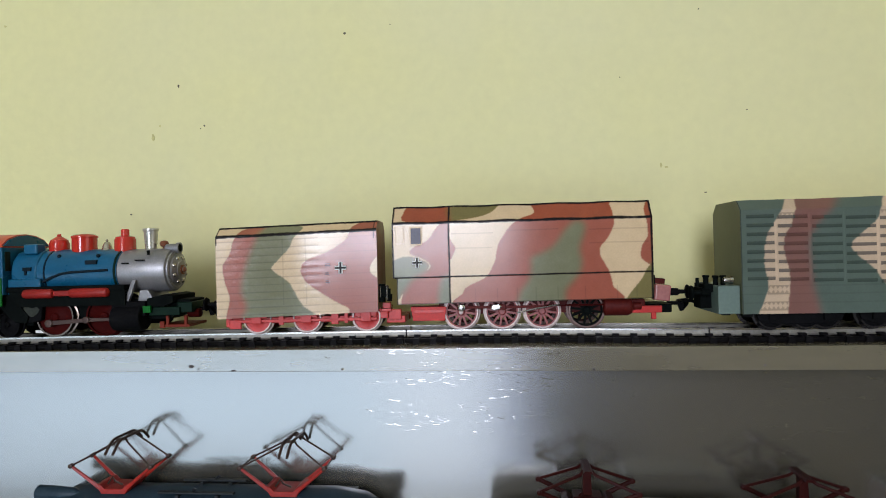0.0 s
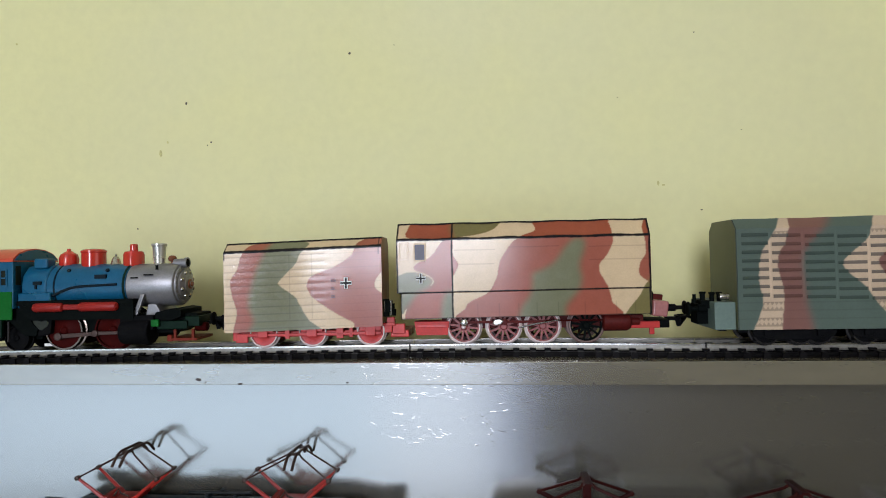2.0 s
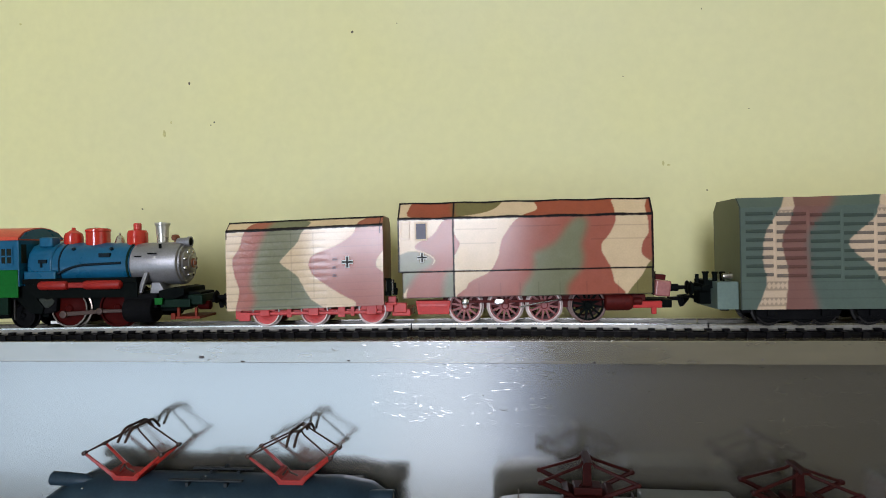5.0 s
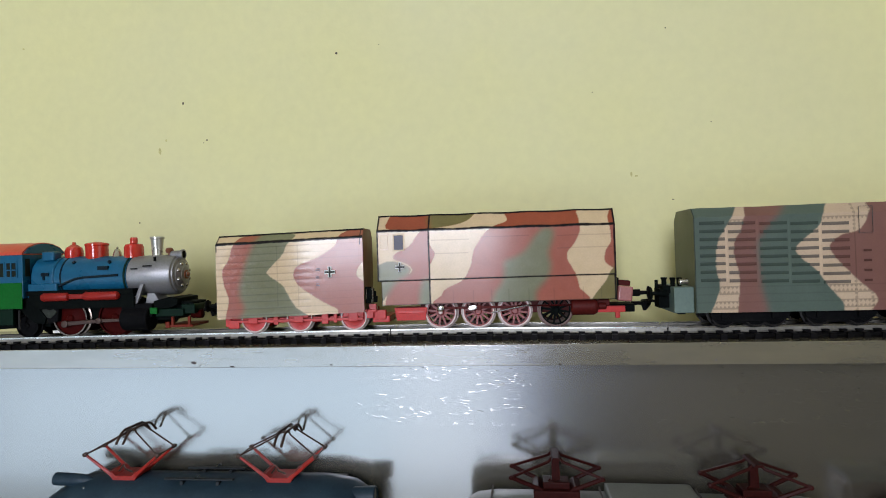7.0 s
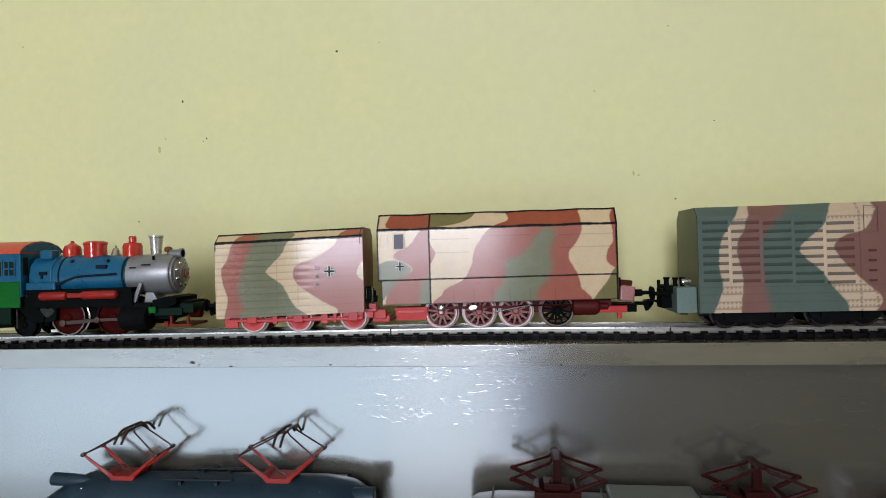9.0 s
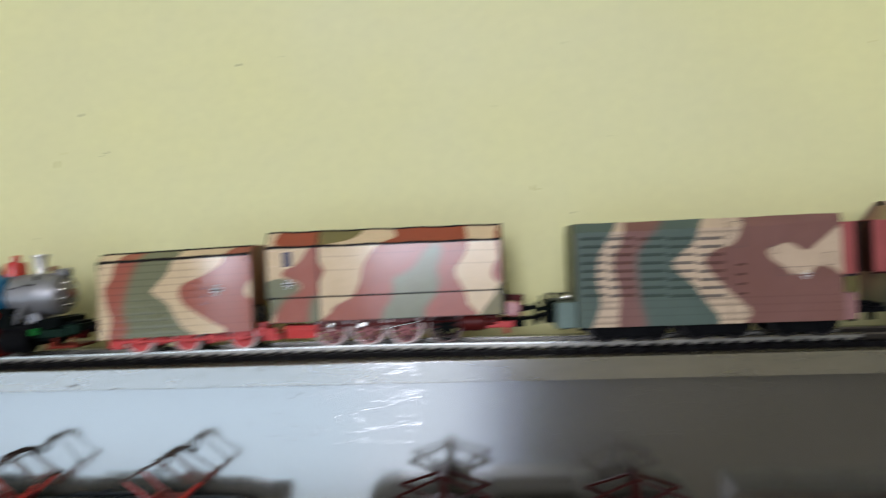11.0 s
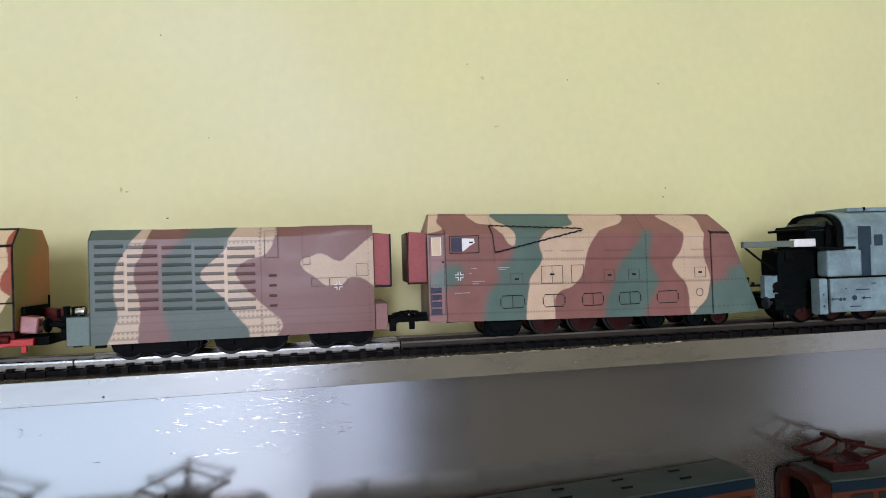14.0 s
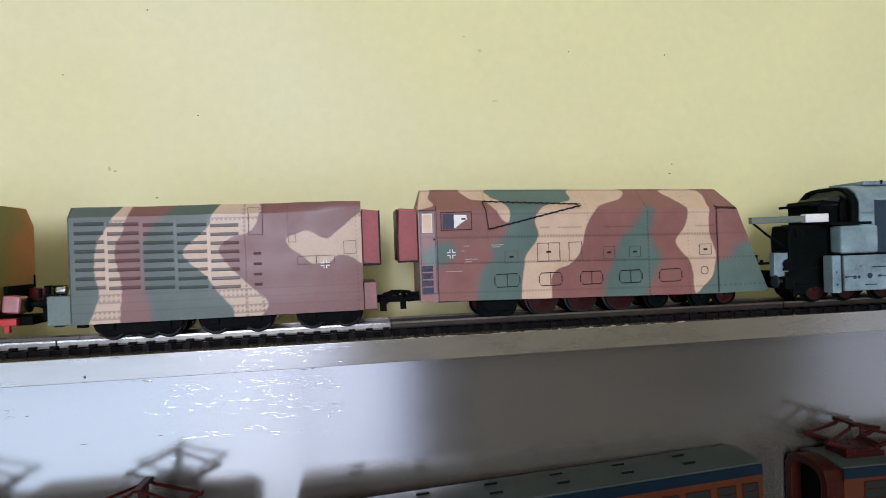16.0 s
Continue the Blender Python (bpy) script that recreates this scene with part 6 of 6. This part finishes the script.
def pantograph(parent, x, z, half, knee, rise, depth, frame_mat, arm_mat, head_mat, plate, lean=0.0, horn=True, r=0.55, mast=True):
    """A diamond pantograph on a roof: base plate, lower arms to four knees, upper arms to a contact head across the track."""
    bowl = [(x - plate, z + 4.2), (x - plate * 0.66, z + 0.2), (x + plate * 0.66, z + 0.2), (x + plate, z + 4.2), (x + plate * 0.74, z + 4.4), (x + plate * 0.5, z + 2.4), (x - plate * 0.5, z + 2.4), (x - plate * 0.74, z + 4.4)]
    base = part("pantograph", Geo().prism(bowl, -depth * 0.85, depth * 0.85), frame_mat, parent, "raised diamond pantograph", bevel=0.3)
    head = Vector((x + lean, 0, z + rise))
    for sy in (-1, 1):
        y = sy * depth
        for sx in (-1, 1):
            elbow = Vector((x + sx * half, y, z + knee))
            for o in (0.0, 1.7) if horn else (0.0,):
                part("lower_arm", Geo().rod((x + sx * plate * 0.75, y * 0.8, z + 3.2 - o * 0.5), elbow - Vector((sx * o * 0.3, 0, o * 0.25)), r * 1.05, 8), frame_mat, base)
            part("knee", Geo().lathe(elbow + Vector((0, 1.1, 0)), (0, -1, 0), [(0.5, 0), (1.0, 0.3), (1.0, 1.9), (0.5, 2.2)], 12), arm_mat if horn else frame_mat, base)
            part("upper_arm", Geo().tube([elbow, elbow.lerp(head + Vector((sx * 2.5, y * 0.62, -1.2)), 0.97), head + Vector((sx * 1.6, y * 0.5, 0))], r * 0.72, 7), arm_mat, base)
    for sx in (-1, 1) if horn else ():
        part("cross_bar", Geo().rod((x + sx * half, -depth, z + knee), (x + sx * half, depth, z + knee), r * 0.6, 7), arm_mat, base)
    if horn:
        for o in (-1.7, 1.7):
            pts = []
            for k in range(13):
                t = -1 + k / 6
                pts.append((head.x + o + 0.4 * t, t * (depth + 5.2), head.z + 0.6 - 5.0 * max(0.0, abs(t) - 0.55) ** 1.3 / 0.36))
            part("contact_strip", Geo().tube(pts, 0.6, 7), head_mat, base)
        part("head_bar", Geo().box(head.x - 2.0, head.x + 2.0, -depth * 0.8, -depth * 0.55, head.z - 0.3, head.z + 0.5).box(head.x - 2.0, head.x + 2.0, depth * 0.55, depth * 0.8, head.z - 0.3, head.z + 0.5), head_mat, base)
    else:
        part("contact_strip", Geo().prism([(head.x - 1.9, head.z), (head.x + 1.9, head.z), (head.x + 1.2, head.z + 1.0), (head.x - 1.2, head.z + 1.0)], -depth, depth), head_mat, base)
    if not horn and not mast:
        part("base_block", Geo().box(x - plate * 0.95, x + plate * 0.95, -depth * 0.95, depth * 0.95, z - 1.5, z + 1.2).box(x - plate, x - plate * 0.5, -depth, depth * 0.7, z + 1.0, z + 3.4), frame_mat, base, "", 0.5)
        part("head_hook", Geo().tube([(head.x - 2.6, -depth * 0.9, head.z + 0.6), (head.x + 0.6, -depth * 0.95, head.z + 0.9), (head.x + 1.0, -depth, head.z - 0.6), (head.x + 0.4, -depth, head.z - 3.0)], 0.9, 8), head_mat, base)
        part("head_bar", Geo().rod((head.x - 2.2, depth * 0.8, head.z + 0.6), (head.x + 7.0, depth * 0.8, head.z - 1.6), 0.9, 8), head_mat, base)
    elif not horn:
        part("mast", Geo().prism([(head.x - 1.5, head.z + 0.3), (head.x + 1.5, head.z + 0.3), (x + 1.9, z + 1.0), (x - 1.9, z + 1.0)], -1.4, 1.4), head_mat, base, "", 0.2)
        part("base_block", Geo().box(x - plate * 0.95, x + plate * 0.95, -depth * 0.95, depth * 0.95, z - 5.0, z + 2.6).box(x - plate * 0.55, x + plate * 0.55, -depth * 0.6, depth * 0.6, z + 2.4, z + 5.4), frame_mat, base, "", 0.5)
    part("spring", Geo().tube([(x - 5, -2, z + 3), (x - 2.5, -2, z + 6.2), (x - 1.5, -2, z + 4.4), (x + 2, -2, z + 3)], 0.4, 6), head_mat, base)
    return base


# -- slate blue electric engine --
slate = thing("slate_electric_engine", "slate-blue electric locomotive with two raised red pantographs", "model locomotive", (-0.110, 0.2515, LOWER_TOP), rz=0.6)
S0, S1 = -84.0, 84.0
arc = [(-15.6, 9.0), (-15.6, 41.0), (-14.6, 45.0), (-11.0, 48.6), (-5.5, 51.0), (0, 52.2), (5.5, 52.0), (11.0, 49.4), (14.6, 45.0), (15.6, 41.0), (15.6, 9.0)]
g = Geo()
stations = [(S0, 0.70, 0.50), (S0 + 4, 0.80, 0.66), (S0 + 8, 0.88, 0.75), (S0 + 17, 0.95, 0.885), (S0 + 26, 0.99, 0.975), (S0 + 35, 1, 1), (S1 - 22, 1, 1), (S1 - 9, 0.97, 0.95), (S1 - 3, 0.9, 0.86), (S1, 0.80, 0.72)]
n = len(arc)
v = [(x, (y if y < 0 else y * 0.80) * w, 9 + (z - 9) * h) for x, w, h in stations for y, z in arc]
f = [(k * n + i, k * n + (i + 1) % n, (k + 1) * n + (i + 1) % n, (k + 1) * n + i) for k in range(len(stations) - 1) for i in range(n)]
f += [tuple(range(n)), tuple(range(len(stations) * n - 1, (len(stations) - 1) * n - 1, -1))]
part("body", g.add(v, f), SLATE, slate, "slate-blue rounded plastic body")
for x, d, z, r in ((S0 + 14, -1, 50.0, 0.72), (S1 + 1.0, 1, 44.6, 1.0)):
    lamp = part("headlamp", Geo().lathe((x - d * 19, -4.0, z), (d, 0, 0.03), [(1.2 * r, 0), (3.4 * r, 3), (4.0 * r, 10), (4.2 * r, 18), (4.2 * r, 19.6), (3.6 * r, 20.0), (3.4 * r, 19.2)], 26), SLATE, slate, "rounded roof headlamp")
    part("lamp_glass", Geo().lathe((x - d * 0.2, -4.0, z + 0.6), (d, 0, 0), [(3.5 * r, 0), (3.2 * r, 0.5), (1.5 * r, 0.9)], 20), CREAM, lamp)
for yy, x0, x1, z in ((-6.2, -13.5, 20.0, 51.9), (4.4, -8.0, 21.0, 53.2)):
    w = part("roof_walkway", Geo().box(x0, x1, yy - 1.0, yy + 1.0, z, z + 0.8), SLATE_DARK, slate, "dark slatted roof walkway", bevel=0.2)
    for x in (x0 + 9, x1 - 7):
        part("walkway_support", Geo().box(x - 0.7, x + 0.7, yy - 1.9, yy + 1.9, z - 1.8, z - 0.1), SLATE_DARK, w)
    part("walkway_hook", Geo().tube([(x0 + 14, yy + 0.6, z + 0.4), (x0 + 15.5, yy + 0.8, z + 1.8), (x0 + 16.5, yy + 0.8, z + 1.2)], 0.5, 6), SLATE_DARK, w)
for x in (-52, -30, 30, 53, 62):
    part("roof_bolt", Geo().ball((x, -9.6, 48.6), 0.6, n=8), STEEL, slate)
part("roof_vent", Geo().box(62, 70, -1, 8, 48.0, 50.4), SLATE_DARK, slate, bevel=0.4)
pantograph(slate, -34.8, 50.6, 18.2, 12.6, 23.6, 6.7, PANTO_RED, PANTO_WIRE, PANTO_WIRE, 8.2, lean=3.5)
pantograph(slate, 41.2, 50.6, 18.2, 12.6, 23.0, 6.7, PANTO_RED, PANTO_WIRE, PANTO_WIRE, 8.2, lean=3.0)
lower_running_gear(slate, S0, S1, BLACK)

# -- pale grey electric engine --
pale = thing("pale_electric_engine", "pale grey electric locomotive with two dark red pantographs", "model locomotive", (0.0900, 0.2440, LOWER_TOP), rz=-0.5)
P0, P1 = -73.5, 78.0
arc = [(-15.6, 9.0), (-15.6, 42.0), (-14.6, 45.2), (-10.0, 47.8), (0, 48.6), (10.0, 47.8), (14.6, 45.2), (15.6, 42.0), (15.6, 9.0)]
n = len(arc)
stations = [(P0, 0.84, 0.90), (P0 + 5, 0.95, 0.97), (P0 + 14, 1, 1), (P1 - 14, 1, 1), (P1 - 5, 0.95, 0.97), (P1, 0.84, 0.90)]
g = Geo()
v = [(x, (y if y < 0 else y * 0.80) * w, 9 + (z - 9) * h) for x, w, h in stations for y, z in arc]
f = [(k * n + i, k * n + (i + 1) % n, (k + 1) * n + (i + 1) % n, (k + 1) * n + i) for k in range(len(stations) - 1) for i in range(n)]
f += [tuple(range(n)), tuple(range(len(stations) * n - 1, (len(stations) - 1) * n - 1, -1))]
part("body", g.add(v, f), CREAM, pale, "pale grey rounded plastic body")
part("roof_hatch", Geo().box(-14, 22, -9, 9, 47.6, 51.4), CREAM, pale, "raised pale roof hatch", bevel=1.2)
for x in (-62, -15.7, 24.3):
    part("roof_seam", Geo().box(x - 0.3, x + 0.3, -10.0, 10.0, 47.4, 48.9), GREY_INK, pale)
part("aerial", Geo().tube([(P0 + 3, -8, 42), (P0 + 3, -8, 50.0)], 0.4, 6).tube([(P0 + 3, -8, 46.2), (P0 + 11, -8, 49.0)], 0.35, 6), SOOT, pale, "thin black aerial wire")
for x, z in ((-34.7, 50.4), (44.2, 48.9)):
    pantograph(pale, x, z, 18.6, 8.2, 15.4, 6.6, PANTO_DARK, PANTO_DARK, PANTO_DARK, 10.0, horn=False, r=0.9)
lower_running_gear(pale, P0, P1, BLACK)


def orange_coach(name, label, place, x0, x1, rz, gangway, lift, slope):
    ob = thing(name, label, "train wagon", place, "orange train", rz=rz)
    roof = [(-15.2, 50.4), (-14.6, 51.3), (-11.0, 52.0), (-5.5, 52.5), (0, 52.7), (5.5, 52.5), (11.0, 52.0), (14.6, 51.3), (15.2, 50.4)]
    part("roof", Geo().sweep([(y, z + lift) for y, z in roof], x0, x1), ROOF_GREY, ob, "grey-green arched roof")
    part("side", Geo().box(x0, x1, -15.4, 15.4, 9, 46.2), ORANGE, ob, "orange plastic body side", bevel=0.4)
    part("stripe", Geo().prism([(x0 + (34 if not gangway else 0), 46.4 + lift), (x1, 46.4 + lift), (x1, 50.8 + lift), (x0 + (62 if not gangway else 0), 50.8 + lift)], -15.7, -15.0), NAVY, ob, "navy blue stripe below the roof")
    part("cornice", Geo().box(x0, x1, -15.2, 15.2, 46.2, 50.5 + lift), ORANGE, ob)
    x = x0 + 10
    k = 0
    while x < x1 - 9:
        w = 7.6 if k % 4 else 10.5
        win = part("window", Geo().box(x, min(x + w, x1 - 3), -15.75, -15.2, 33.6, 40.8), GLASS_DARK, ob, "dark window")
        part("window_bar", Geo().box(x, min(x + w, x1 - 3), -15.95, -15.7, 37.6, 38.0), RUST_RED, win)
        part("window_frame", frame_lines(x - 0.5, min(x + w, x1 - 3) + 0.5, -15.7, 33.1, 41.3, 0.5), RUST_RED, win)
        x += w + 4.1
        k += 1
    x = x1 - 29.5
    while x > x0 + 8 and not gangway:
        for y in (-6.0, 5.0):
            v = part("roof_vent", Geo().prism([(x - 3.0, 51.8 + lift), (x + 3.0, 51.8 + lift), (x + 2.6, 53.4 + lift), (x - 2.6, 53.4 + lift)], y - 0.7, y + 0.7), ROOF_GREY, ob, "small roof ventilator", bevel=0.25)
            part("vent_slot", Geo().box(x - 2.7, x + 2.7, y - 1.15, y - 0.6, 51.8 + lift, 53.2 + lift), SOOT, v)
        x -= 28.5
    for child in ob.children:
        child.rotation_euler, child.scale = (0, radians(-slope), 0), (1, 0.83 if gangway else 0.78, 1)
    lower_running_gear(ob, x0, x1, BLACK)
    return ob


coach = orange_coach("orange_coach", "orange railcar coach with grey-green roof and navy stripe", (0.290, 0.2466, LOWER_TOP), -101, 94, 2.0, False, -2.2, 2.0)
part("end_dome", Geo().prism([(-105, 34), (-101, 34), (-94, 41.0), (-94, 46.4), (-99, 45.8), (-104, 42)], -8.5, 8.5), ORANGE, coach, "orange end dome", bevel=1.5)
motor = orange_coach("orange_motor_coach", "orange motor coach with gangway end and dark red pantograph", (0.4190, 0.2475, LOWER_TOP), 0, 190, -1.0, True, -3.6, 0.0)
hoop = [(-9.5, 9), (-9.5, 44), (-8.0, 49.0), (-4, 51.4), (4, 51.4), (8.0, 49.0), (9.5, 44), (9.5, 9), (6.4, 9), (6.4, 43), (5, 46.6), (2.6, 47.8), (-2.6, 47.8), (-5, 46.6), (-6.4, 43), (-6.4, 9)]
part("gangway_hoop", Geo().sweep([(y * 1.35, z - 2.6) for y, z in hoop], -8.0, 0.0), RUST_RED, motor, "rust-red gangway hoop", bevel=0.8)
part("gangway_door", Geo().sweep([(-9.0, 9), (-9.0, 43), (-6, 47), (6, 47), (9.0, 43), (9.0, 9)], -3.0, -1.0), SOOT, motor, "dark gangway opening")
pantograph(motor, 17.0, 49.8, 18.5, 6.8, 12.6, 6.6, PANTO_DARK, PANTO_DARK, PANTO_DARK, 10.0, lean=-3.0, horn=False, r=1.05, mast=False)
